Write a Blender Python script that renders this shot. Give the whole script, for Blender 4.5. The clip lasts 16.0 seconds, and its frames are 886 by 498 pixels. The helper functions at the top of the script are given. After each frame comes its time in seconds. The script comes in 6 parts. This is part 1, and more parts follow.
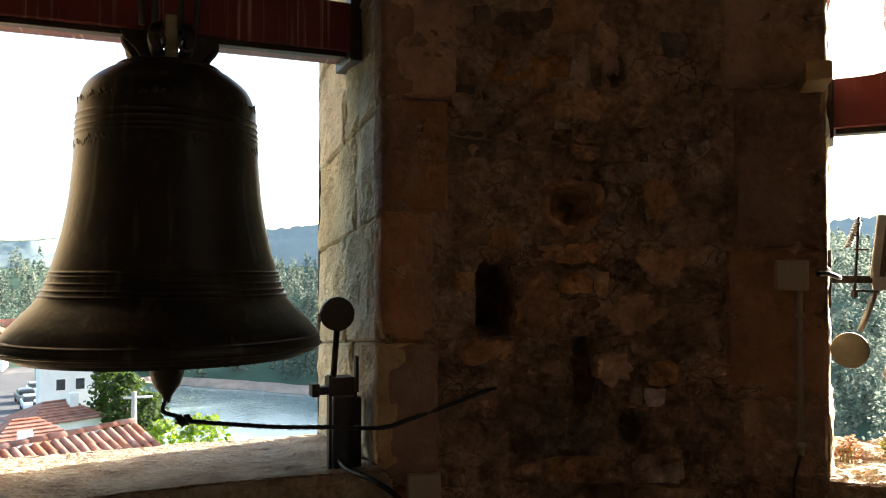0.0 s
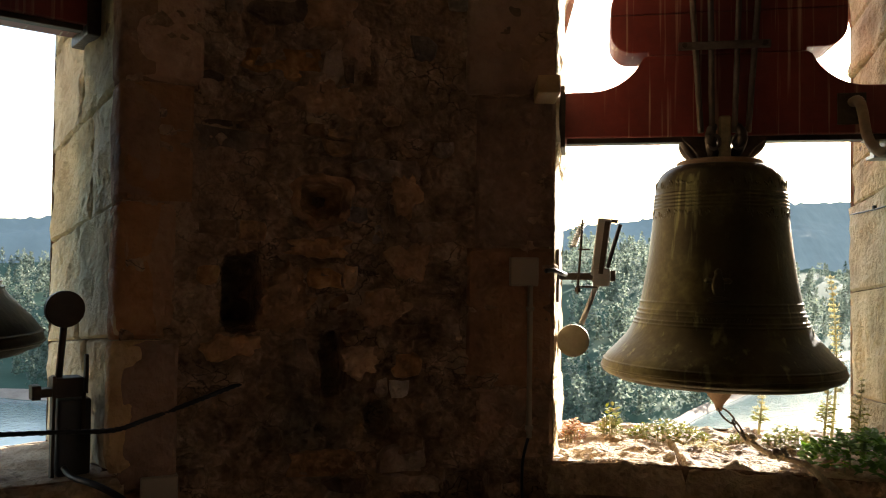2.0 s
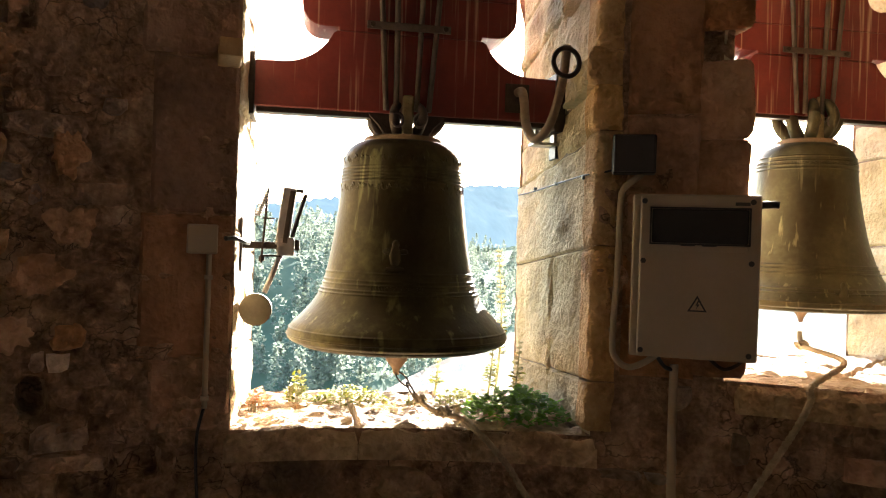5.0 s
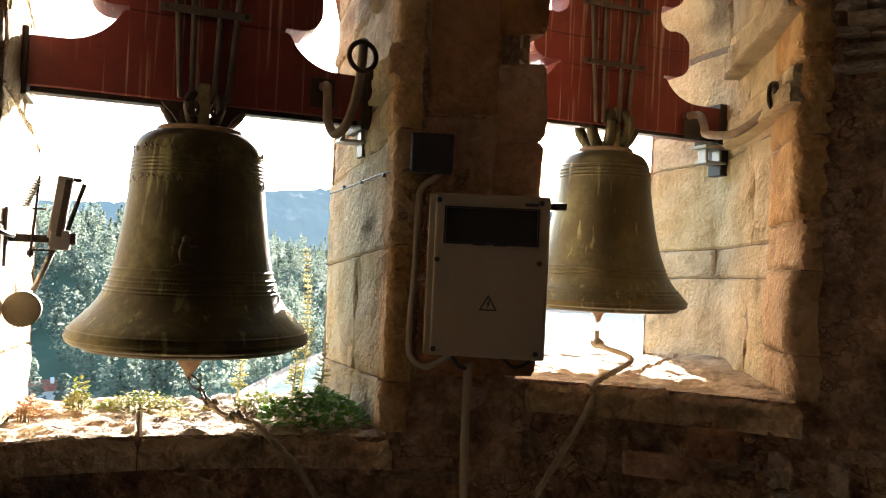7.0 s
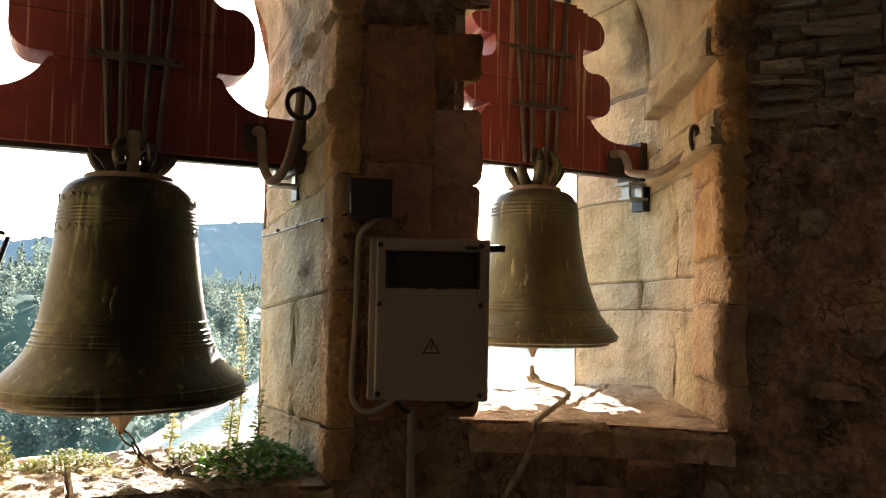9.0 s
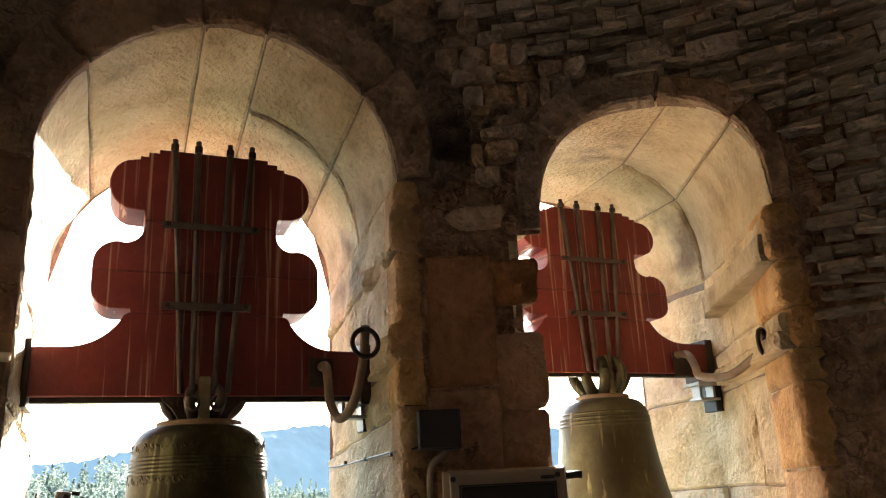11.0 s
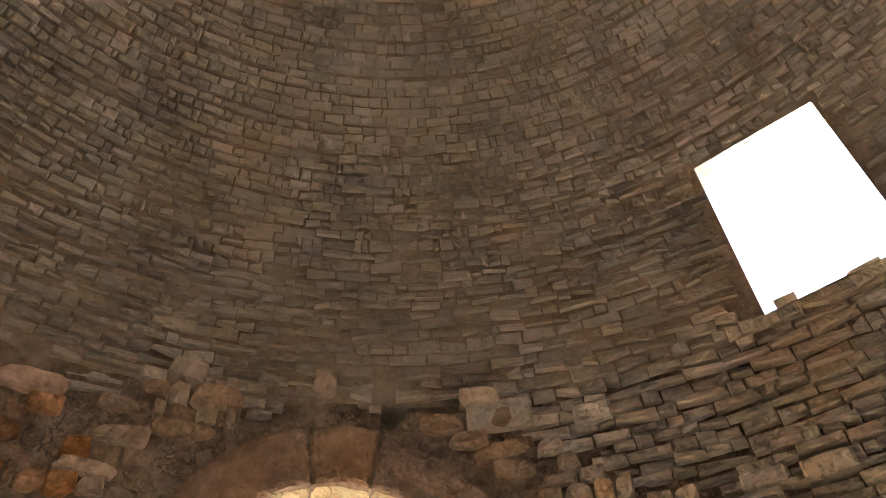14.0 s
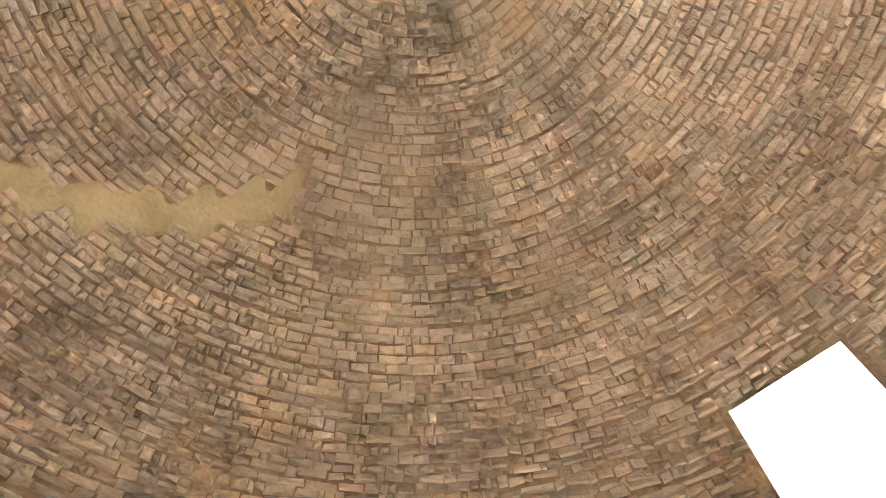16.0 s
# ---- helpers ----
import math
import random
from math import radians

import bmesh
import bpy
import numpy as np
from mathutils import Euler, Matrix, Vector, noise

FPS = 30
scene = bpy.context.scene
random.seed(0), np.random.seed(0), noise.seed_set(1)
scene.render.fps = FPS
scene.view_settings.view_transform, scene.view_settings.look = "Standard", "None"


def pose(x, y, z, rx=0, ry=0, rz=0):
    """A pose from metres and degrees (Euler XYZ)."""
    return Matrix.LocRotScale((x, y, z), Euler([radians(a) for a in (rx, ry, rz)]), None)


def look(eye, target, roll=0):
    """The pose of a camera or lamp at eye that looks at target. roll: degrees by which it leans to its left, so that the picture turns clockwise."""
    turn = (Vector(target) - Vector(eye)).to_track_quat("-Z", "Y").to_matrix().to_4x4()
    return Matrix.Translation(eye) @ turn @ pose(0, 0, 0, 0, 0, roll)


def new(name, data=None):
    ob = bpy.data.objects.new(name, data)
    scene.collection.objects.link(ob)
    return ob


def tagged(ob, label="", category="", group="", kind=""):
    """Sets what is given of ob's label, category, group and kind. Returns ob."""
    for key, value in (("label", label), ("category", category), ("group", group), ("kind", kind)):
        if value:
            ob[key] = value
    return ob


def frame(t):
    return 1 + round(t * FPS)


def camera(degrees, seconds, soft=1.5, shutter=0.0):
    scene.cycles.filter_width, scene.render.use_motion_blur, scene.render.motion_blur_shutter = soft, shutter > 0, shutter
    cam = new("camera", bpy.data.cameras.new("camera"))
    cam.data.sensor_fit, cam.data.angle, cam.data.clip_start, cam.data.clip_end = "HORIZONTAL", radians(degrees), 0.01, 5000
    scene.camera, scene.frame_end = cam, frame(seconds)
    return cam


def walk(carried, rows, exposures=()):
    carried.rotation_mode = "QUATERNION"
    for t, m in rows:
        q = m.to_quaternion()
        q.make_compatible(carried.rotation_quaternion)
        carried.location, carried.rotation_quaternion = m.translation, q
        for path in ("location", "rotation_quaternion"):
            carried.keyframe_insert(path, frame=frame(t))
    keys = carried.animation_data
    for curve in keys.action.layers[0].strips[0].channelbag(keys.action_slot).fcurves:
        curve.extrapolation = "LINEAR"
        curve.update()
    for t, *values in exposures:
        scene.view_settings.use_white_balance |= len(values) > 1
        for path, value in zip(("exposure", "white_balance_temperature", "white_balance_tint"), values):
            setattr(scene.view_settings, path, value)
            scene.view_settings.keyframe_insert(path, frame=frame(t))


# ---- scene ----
cam = camera(59.0, 16.0, soft=1.1)
PATH = [
    (0, (1.823, 0.768, 1.526), (1.566, 2.75, 1.578), -0.0),
    (0.5, (1.847, 0.771, 1.516), (1.751, 2.768, 1.573), 0.2),
    (1, (1.884, 0.777, 1.51), (1.933, 2.775, 1.568), 0.5),
    (1.5, (1.909, 0.774, 1.517), (2.102, 2.764, 1.574), 0.6),
    (2, (1.932, 0.765, 1.515), (2.235, 2.741, 1.564), 0.7),
    (2.5, (1.954, 0.764, 1.507), (2.316, 2.731, 1.545), 0.9),
    (3, (1.972, 0.766, 1.501), (2.413, 2.717, 1.541), 0.9),
    (3.5, (1.992, 0.762, 1.501), (2.539, 2.685, 1.529), 0.8),
    (4, (2.025, 0.744, 1.493), (2.727, 2.617, 1.512), 1.1),
    (4.5, (2.059, 0.718, 1.5), (2.898, 2.533, 1.504), 1.6),
    (5, (2.089, 0.697, 1.503), (3.046, 2.453, 1.499), 1.9),
    (5.2, (2.107, 0.688, 1.503), (3.102, 2.422, 1.503), 1.9),
    (7.5, (2.317, 0.642, 1.482), (3.645, 2.138, 1.513), 2.2),
    (8, (2.304, 0.674, 1.491), (3.696, 2.111, 1.529), 1.6),
    (8.2, (2.286, 0.678, 1.494), (3.707, 2.084, 1.535), 1.7),
    (10.3, (2.171, 0.695, 1.626), (3.546, 2.097, 2.006), -1.4),
    (10.5, (2.172, 0.698, 1.635), (3.522, 2.106, 2.076), -1.9),
    (11, (2.168, 0.678, 1.675), (3.441, 2.108, 2.257), -2.9),
    (11.5, (2.149, 0.67, 1.732), (3.327, 2.101, 2.482), -3.3),
    (12, (2.131, 0.664, 1.755), (3.229, 2.065, 2.666), -4.0),
    (12.5, (2.13, 0.648, 1.758), (3.149, 1.992, 2.832), -4.6),
    (13, (2.126, 0.642, 1.768), (3.079, 1.917, 2.979), -4.9),
    (13.5, (2.12, 0.632, 1.774), (3.006, 1.821, 3.116), -5.1),
    (14, (2.111, 0.618, 1.784), (2.916, 1.727, 3.24), -4.9),
    (14.5, (2.115, 0.618, 1.799), (2.84, 1.648, 3.353), -5.1),
    (15, (2.141, 0.608, 1.815), (2.782, 1.555, 3.456), -4.7),
    (15.5, (2.145, 0.601, 1.823), (2.716, 1.446, 3.543), -4.7),
    (16, (2.114, 0.574, 1.835), (2.616, 1.296, 3.631), -5.1),
]
EXPOSURES = [(0, 2.45, 6650, 10), (0.5, 2.1, 6650, 10), (1, 2.15, 6650, 10), (3, 2.05, 6950, 11), (4, 2.95, 6950, 12), (5, 3.3, 6550, 11), (7.5, 2.6, 6300, 10), (8.2, 2.45, 6250, 10), (10.3, 2.8, 6050, 10), (11, 3.05, 6000, 10), (12, 3.65, 5850, 10), (12.5, 4.0, 5800, 10), (13.5, 4.65, 5800, 10), (14.5, 5.85, 5800, 10), (16, 6.8, 6000, 10)]
walk(cam, [(t, look(eye, target, roll)) for t, eye, target, roll in PATH], EXPOSURES)

# ---- sky and sun ----
SUN_AZ, SUN_EL = 46.0, 16.8   # degrees: plan angle towards the sun, and its height
world = bpy.data.worlds.new("sky")
scene.world = world
world.use_nodes = True
wn = world.node_tree.nodes
sky = wn.new("ShaderNodeTexSky")
sky.sky_type = "NISHITA"
sky.sun_disc = False
sky.sun_elevation = radians(SUN_EL)
sky.sun_rotation = radians(90 - SUN_AZ)
sky.air_density, sky.dust_density = 1.0, 2.0
world.node_tree.links.new(sky.outputs["Color"], wn["Background"].inputs["Color"])
wn["Background"].inputs["Strength"].default_value = 0.15
sun_data = bpy.data.lights.new("sun", "SUN")
sun_data.energy, sun_data.angle, sun_data.color = 5.0, radians(0.6), (1.0, 0.935, 0.865)
sun = new("sun", sun_data)
SUN_WAY = Vector((math.cos(radians(SUN_AZ)) * math.cos(radians(SUN_EL)), math.sin(radians(SUN_AZ)) * math.cos(radians(SUN_EL)), math.sin(radians(SUN_EL))))
sun.matrix_world = look(SUN_WAY * 50, (0, 0, 0))

# ---- plan ----
CX, CY, R = 2.206, 0.693, 3.11       # axis and inner radius of the round bell chamber
SPRING = 3.0                         # height at which the vault springs
OUT = 4.15                           # distance of the outer wall faces from the axis


def axis(deg):
    """Frame at the tower's axis: x to the right, y outwards in the direction deg."""
    return Matrix.Translation((CX, CY, 0)) @ Matrix.Rotation(radians(deg - 90), 4, "Z")


def fbm(p, scale, octaves=3):
    return noise.fractal(Vector(p) * scale, 0.9, 2.1, octaves)


# ---- materials ----
def nodes_of(name):
    m = bpy.data.materials.new(name)
    m.use_nodes = True
    n = m.node_tree.nodes
    return m, n, m.node_tree.links, n["Principled BSDF"]


def ramp(n, stops):
    r = n.new("ShaderNodeValToRGB")
    e = r.color_ramp.elements
    while len(e) < len(stops):
        e.new(0.5)
    for k, (at, col) in enumerate(stops):
        e[k].position = at
        e[k].color = (*col, 1)
    return r


def rough_surface(name, stops, big=1.5, fine=40.0, rough=0.9, bump=0.4, vary=0.25, metal=0.0, stain=None, dist=0.01, island=False):
    """Colour by two noise scales, random per piece, with stains and a fine relief."""
    m, n, l, b = nodes_of(name)
    geo = n.new("ShaderNodeNewGeometry")
    pos = geo.outputs["Position"]
    n1 = n.new("ShaderNodeTexNoise")
    n1.inputs["Scale"].default_value, n1.inputs["Detail"].default_value, n1.inputs["Roughness"].default_value = big, 8, 0.62
    n2 = n.new("ShaderNodeTexNoise")
    n2.inputs["Scale"].default_value, n2.inputs["Detail"].default_value = fine, 6
    for q in (n1, n2):
        l.new(pos, q.inputs["Vector"])
    mixf = n.new("ShaderNodeMath")
    mixf.operation = "MULTIPLY_ADD"
    mixf.inputs[1].default_value = 0.3
    l.new(n2.outputs["Fac"], mixf.inputs[0])
    sc = n.new("ShaderNodeMath")
    sc.operation = "MULTIPLY_ADD"
    sc.inputs[1].default_value, sc.inputs[2].default_value = 1.5, -0.42
    l.new(n1.outputs["Fac"], sc.inputs[0])
    l.new(sc.outputs[0], mixf.inputs[2])
    r = ramp(n, stops)
    l.new(mixf.outputs[0], r.inputs["Fac"])
    col = r.outputs["Color"]
    info = n.new("ShaderNodeObjectInfo")
    rnd = geo.outputs["Random Per Island"] if island else info.outputs["Random"]
    hsv = n.new("ShaderNodeHueSaturation")
    v = n.new("ShaderNodeMapRange")
    v.inputs["To Min"].default_value, v.inputs["To Max"].default_value = 1 - vary, 1 + vary
    l.new(rnd, v.inputs["Value"])
    l.new(v.outputs["Result"], hsv.inputs["Value"])
    wn_ = n.new("ShaderNodeTexWhiteNoise")
    wn_.noise_dimensions = "1D"
    l.new(rnd, wn_.inputs["W"])
    sat = n.new("ShaderNodeMapRange")
    sat.inputs["To Min"].default_value, sat.inputs["To Max"].default_value = 1 - vary * 0.9, 1 + vary * 0.7
    l.new(wn_.outputs["Value"], sat.inputs["Value"])
    l.new(sat.outputs["Result"], hsv.inputs["Saturation"])
    l.new(col, hsv.inputs["Color"])
    col = hsv.outputs["Color"]
    if stain:
        n3 = n.new("ShaderNodeTexNoise")
        n3.inputs["Scale"].default_value, n3.inputs["Detail"].default_value = stain[0], 5
        l.new(pos, n3.inputs["Vector"])
        r3 = ramp(n, [(stain[2], (0, 0, 0)), (stain[2] + 0.12, (1, 1, 1))])
        l.new(n3.outputs["Fac"], r3.inputs["Fac"])
        mx = n.new("ShaderNodeMix")
        mx.data_type = "RGBA"
        mx.inputs[7].default_value = (*stain[1], 1)
        l.new(r3.outputs["Color"], mx.inputs[0])
        l.new(col, mx.inputs[6])
        col = mx.outputs[2]
    l.new(col, b.inputs["Base Color"])
    b.inputs["Roughness"].default_value, b.inputs["Metallic"].default_value = rough, metal
    bp = n.new("ShaderNodeBump")
    bp.inputs["Strength"].default_value, bp.inputs["Distance"].default_value = bump, dist
    l.new(n2.outputs["Fac"], bp.inputs["Height"])
    l.new(bp.outputs["Normal"], b.inputs["Normal"])
    return m


M = {}
M["rubble"] = rough_surface("rubble", [(0.1, (0.12, 0.062, 0.034)), (0.42, (0.37, 0.228, 0.143)), (0.6, (0.50, 0.32, 0.21)), (0.82, (0.63, 0.44, 0.305))], 8, 36, bump=1.0, dist=0.045, stain=(1.3, (0.10, 0.08, 0.055), 0.60))
M["rubble_stone"] = rough_surface("rubble_stone", [(0.12, (0.14, 0.078, 0.044)), (0.5, (0.38, 0.225, 0.135)), (0.8, (0.58, 0.39, 0.255))], 6, 30, bump=1.0, vary=0.5, dist=0.045, stain=(3.0, (0.13, 0.085, 0.055), 0.56))
M["ashlar"] = rough_surface("ashlar", [(0.1, (0.33, 0.235, 0.13)), (0.45, (0.56, 0.445, 0.27)), (0.8, (0.70, 0.59, 0.40))], 3.5, 38, bump=1.0, vary=0.14, dist=0.03, stain=(2.2, (0.26, 0.19, 0.12), 0.60))
# ashlar for the edges, with the warm bounced light put into its colour
M["warm_lit_ashlar"] = rough_surface("warm_lit_edge_stone", [(0.1, (0.26, 0.14, 0.06)), (0.45, (0.52, 0.32, 0.15)), (0.8, (0.68, 0.47, 0.25))], 4, 38, bump=1.0, vary=0.14, dist=0.03, stain=(3.0, (0.28, 0.17, 0.10), 0.6))
M["plaster"] = rough_surface("earth_plaster", [(0.1, (0.15, 0.072, 0.036)), (0.5, (0.35, 0.18, 0.095)), (0.8, (0.47, 0.265, 0.15))], 2.6, 28, bump=0.9, dist=0.03, stain=(1.8, (0.12, 0.095, 0.065), 0.6))
M["mortar"] = rough_surface("mortar", [(0.1, (0.15, 0.115, 0.075)), (0.8, (0.35, 0.27, 0.185))], 3, 60, bump=0.7)
M["paving"] = rough_surface("stone_paving", [(0.1, (0.30, 0.26, 0.21)), (0.5, (0.44, 0.39, 0.33)), (0.8, (0.55, 0.50, 0.43))], 1.5, 40, bump=0.6)
M["brick"] = rough_surface("vault_brick", [(0.12, (0.26, 0.21, 0.16)), (0.5, (0.43, 0.363, 0.295)), (0.85, (0.57, 0.50, 0.425))], 2.2, 34, bump=1.0, vary=0.15, island=True, dist=0.03, stain=(1.1, (0.47, 0.36, 0.255), 0.58))
M["vault_joint"] = rough_surface("vault_joint_mortar", [(0.1, (0.15, 0.115, 0.083)), (0.8, (0.37, 0.295, 0.22))], 5, 40, bump=0.8, dist=0.02)
M["vault_mortar"] = rough_surface("vault_mortar_patch", [(0.1, (0.24, 0.21, 0.13)), (0.8, (0.40, 0.35, 0.23))], 3, 40, bump=0.8, dist=0.02)


def cracked(m, scale, width, dark):
    """Irregular stones told apart by dark open joints."""
    n, l = m.node_tree.nodes, m.node_tree.links
    b = n["Principled BSDF"]
    geo = n.new("ShaderNodeNewGeometry")
    warp = n.new("ShaderNodeTexNoise")
    warp.inputs["Scale"].default_value, warp.inputs["Detail"].default_value = 7.0, 8
    add = n.new("ShaderNodeMix")
    add.data_type = "VECTOR"
    add.inputs[0].default_value = 0.24
    l.new(geo.outputs["Position"], warp.inputs["Vector"])
    l.new(geo.outputs["Position"], add.inputs[4])
    l.new(warp.outputs["Color"], add.inputs[5])
    stretch = n.new("ShaderNodeMapping")
    stretch.inputs["Scale"].default_value = (1, 1, 1.5)
    l.new(add.outputs[1], stretch.inputs["Vector"])
    v = n.new("ShaderNodeTexVoronoi")
    v.feature = "DISTANCE_TO_EDGE"
    v.inputs["Scale"].default_value = scale
    l.new(stretch.outputs["Vector"], v.inputs["Vector"])
    r = ramp(n, [(0.0, (dark, dark, dark)), (width, (1, 1, 1))])
    l.new(v.outputs["Distance"], r.inputs["Fac"])
    patchy = n.new("ShaderNodeTexNoise")
    patchy.inputs["Scale"].default_value, patchy.inputs["Detail"].default_value = 4.0, 4
    l.new(geo.outputs["Position"], patchy.inputs["Vector"])
    where = ramp(n, [(0.46, (0, 0, 0)), (0.62, (1, 1, 1))])
    l.new(patchy.outputs["Fac"], where.inputs["Fac"])
    mx = n.new("ShaderNodeMix")
    mx.data_type, mx.blend_type = "RGBA", "MULTIPLY"
    l.new(where.outputs["Color"], mx.inputs[0])
    l.new(b.inputs["Base Color"].links[0].from_socket, mx.inputs[6])
    l.new(r.outputs["Color"], mx.inputs[7])
    l.new(mx.outputs[2], b.inputs["Base Color"])
    return m


cracked(M["rubble"], 11.0, 0.06, 0.3)
M["upper_rubble"] = cracked(rough_surface("upper_rubble_mortar", [(0.1, (0.11, 0.078, 0.055)), (0.5, (0.28, 0.208, 0.15)), (0.85, (0.42, 0.33, 0.25))], 7, 36, bump=1.0, dist=0.045), 12.0, 0.06, 0.35)


def streaked(name, stops, streak, amount, size, rough, metal):
    """Painted wood or bronze with streaks run down by rain."""
    m = rough_surface(name, stops, 4, 40, rough=rough, bump=0.15, metal=metal, vary=0.04)
    n, l = m.node_tree.nodes, m.node_tree.links
    b = n["Principled BSDF"]
    tc = n.new("ShaderNodeTexCoord")
    mp = n.new("ShaderNodeMapping")
    mp.inputs["Scale"].default_value = size
    l.new(tc.outputs["Object"], mp.inputs["Vector"])
    st = n.new("ShaderNodeTexNoise")
    st.inputs["Scale"].default_value, st.inputs["Detail"].default_value = 1.0, 3
    l.new(mp.outputs["Vector"], st.inputs["Vector"])
    r = ramp(n, [(amount, (0, 0, 0)), (amount + 0.12, (0.75, 0.75, 0.75))])
    l.new(st.outputs["Fac"], r.inputs["Fac"])
    mx = n.new("ShaderNodeMix")
    mx.data_type = "RGBA"
    mx.inputs[7].default_value = (*streak, 1)
    old = b.inputs["Base Color"].links[0].from_socket
    l.new(r.outputs["Color"], mx.inputs[0])
    l.new(old, mx.inputs[6])
    l.new(mx.outputs[2], b.inputs["Base Color"])
    return m


M["bronze"] = streaked("bronze", [(0.1, (0.025, 0.018, 0.009)), (0.5, (0.046, 0.038, 0.018)), (0.85, (0.11, 0.10, 0.042))], (0.17, 0.17, 0.08), 0.61, (22, 22, 1.3), 0.46, 0.75)
M["pale_bronze"] = streaked("pale_bronze", [(0.1, (0.045, 0.034, 0.018)), (0.5, (0.065, 0.057, 0.032)), (0.85, (0.11, 0.105, 0.06))], (0.22, 0.21, 0.12), 0.62, (30, 30, 0.35), 0.42, 0.7)
M["dark_bronze"] = streaked("dark_bronze", [(0.1, (0.022, 0.016, 0.012)), (0.6, (0.048, 0.037, 0.024)), (0.9, (0.09, 0.08, 0.05))], (0.10, 0.09, 0.06), 0.60, (18, 18, 1.0), 0.42, 0.65)
M["red_wood"] = streaked("red_painted_wood", [(0.1, (0.11, 0.014, 0.012)), (0.5, (0.17, 0.021, 0.017)), (0.9, (0.23, 0.036, 0.028))], (0.50, 0.34, 0.24), 0.60, (46, 6, 1.2), 0.5, 0.0)


M["worn_bronze"] = rough_surface("worn_bronze", [(0.1, (0.16, 0.13, 0.07)), (0.5, (0.32, 0.27, 0.15)), (0.9, (0.45, 0.40, 0.24))], 14, 70, rough=0.55, bump=0.3, metal=0.3, vary=0.03)


def leafy(m, share):
    """Leaves let part of the light through."""
    n, l = m.node_tree.nodes, m.node_tree.links
    b = n["Principled BSDF"]
    tr = n.new("ShaderNodeBsdfTranslucent")
    mx = n.new("ShaderNodeMixShader")
    mx.inputs[0].default_value = share
    l.new(b.inputs["Base Color"].links[0].from_socket, tr.inputs["Color"])
    l.new(b.outputs[0], mx.inputs[1])
    l.new(tr.outputs[0], mx.inputs[2])
    l.new(mx.outputs[0], n["Material Output"].inputs["Surface"])


M["iron"] = rough_surface("iron", [(0.1, (0.03, 0.022, 0.018)), (0.8, (0.10, 0.075, 0.06))], 8, 60, rough=0.55, bump=0.3, metal=0.7, vary=0.05)
M["rod_iron"] = rough_surface("brown_rod_iron", [(0.1, (0.06, 0.047, 0.04)), (0.8, (0.14, 0.112, 0.095))], 10, 60, rough=0.5, bump=0.3, metal=0.5, vary=0.05)
M["rust"] = rough_surface("rust_brown_iron", [(0.1, (0.16, 0.10, 0.06)), (0.8, (0.34, 0.24, 0.16))], 12, 60, rough=0.75, bump=0.4, metal=0.2, vary=0.05)
M["steel"] = rough_surface("galvanised_steel", [(0.1, (0.30, 0.29, 0.27)), (0.8, (0.48, 0.46, 0.43))], 8, 60, rough=0.45, bump=0.1, metal=0.8, vary=0.05)
M["plastic"] = rough_surface("grey_plastic", [(0.1, (0.30, 0.245, 0.175)), (0.8, (0.37, 0.305, 0.225))], 3, 80, rough=0.5, bump=0.03, vary=0.03)
M["black"] = rough_surface("black_plastic", [(0.1, (0.012, 0.012, 0.014)), (0.8, (0.03, 0.03, 0.034))], 3, 80, rough=0.45, bump=0.05, vary=0.05)
M["rope"] = rough_surface("rope", [(0.1, (0.25, 0.19, 0.12)), (0.8, (0.48, 0.40, 0.28))], 20, 150, rough=0.95, bump=0.8, vary=0.1)


# ---- building helpers ----
def mesh_of(name, verts, faces, mat, smooth=False):
    me = bpy.data.meshes.new(name)
    me.from_pydata([tuple(v) for v in verts], [], faces)
    if smooth:
        me.polygons.foreach_set("use_smooth", [True] * len(me.polygons))
    me.materials.append(mat)
    me.update()
    return me


def part(name, src, material, parent=None, label="", smooth=False):
    """One mesh object from a bmesh or a mesh, under a thing or under a part."""
    if isinstance(src, bmesh.types.BMesh):
        me = bpy.data.meshes.new(name)
        bmesh.ops.recalc_face_normals(src, faces=src.faces)
        src.to_mesh(me)
        src.free()
        me.materials.append(material)
        if smooth:
            me.polygons.foreach_set("use_smooth", [True] * len(me.polygons))
    else:
        me = src
    ob = new(name, me)
    if parent:
        ob.parent = parent
    if label:
        ob["label"] = label
    return ob


def thing(name, m, label, category, group="", kind=""):
    e = new(name)
    e.matrix_basis = m
    return tagged(e, label, category, group, kind)


def box_bm(sx, sy, sz, at=(0, 0, 0), bevel=0.0, seg=2, bm=None):
    out = bm or bmesh.new()
    made = bmesh.ops.create_cube(out, size=1)["verts"]
    bmesh.ops.scale(out, vec=(sx, sy, sz), verts=made)
    bmesh.ops.translate(out, vec=at, verts=made)
    if bevel:
        edges = list({e for v in made for e in v.link_edges})
        bmesh.ops.bevel(out, geom=edges, offset=bevel, segments=seg, affect="EDGES", profile=0.6)
    return out


def cyl_bm(r, h, at=(0, 0, 0), way="Z", seg=24, r2=None, bm=None, bevel=0.0):
    out = bm or bmesh.new()
    m = Matrix.Translation(at) @ {"Z": Matrix(), "Y": Matrix.Rotation(radians(90), 4, "X"), "X": Matrix.Rotation(radians(90), 4, "Y")}[way]
    bmesh.ops.create_cone(out, cap_ends=True, segments=seg, radius1=r, radius2=r if r2 is None else r2, depth=h, matrix=m)
    return out


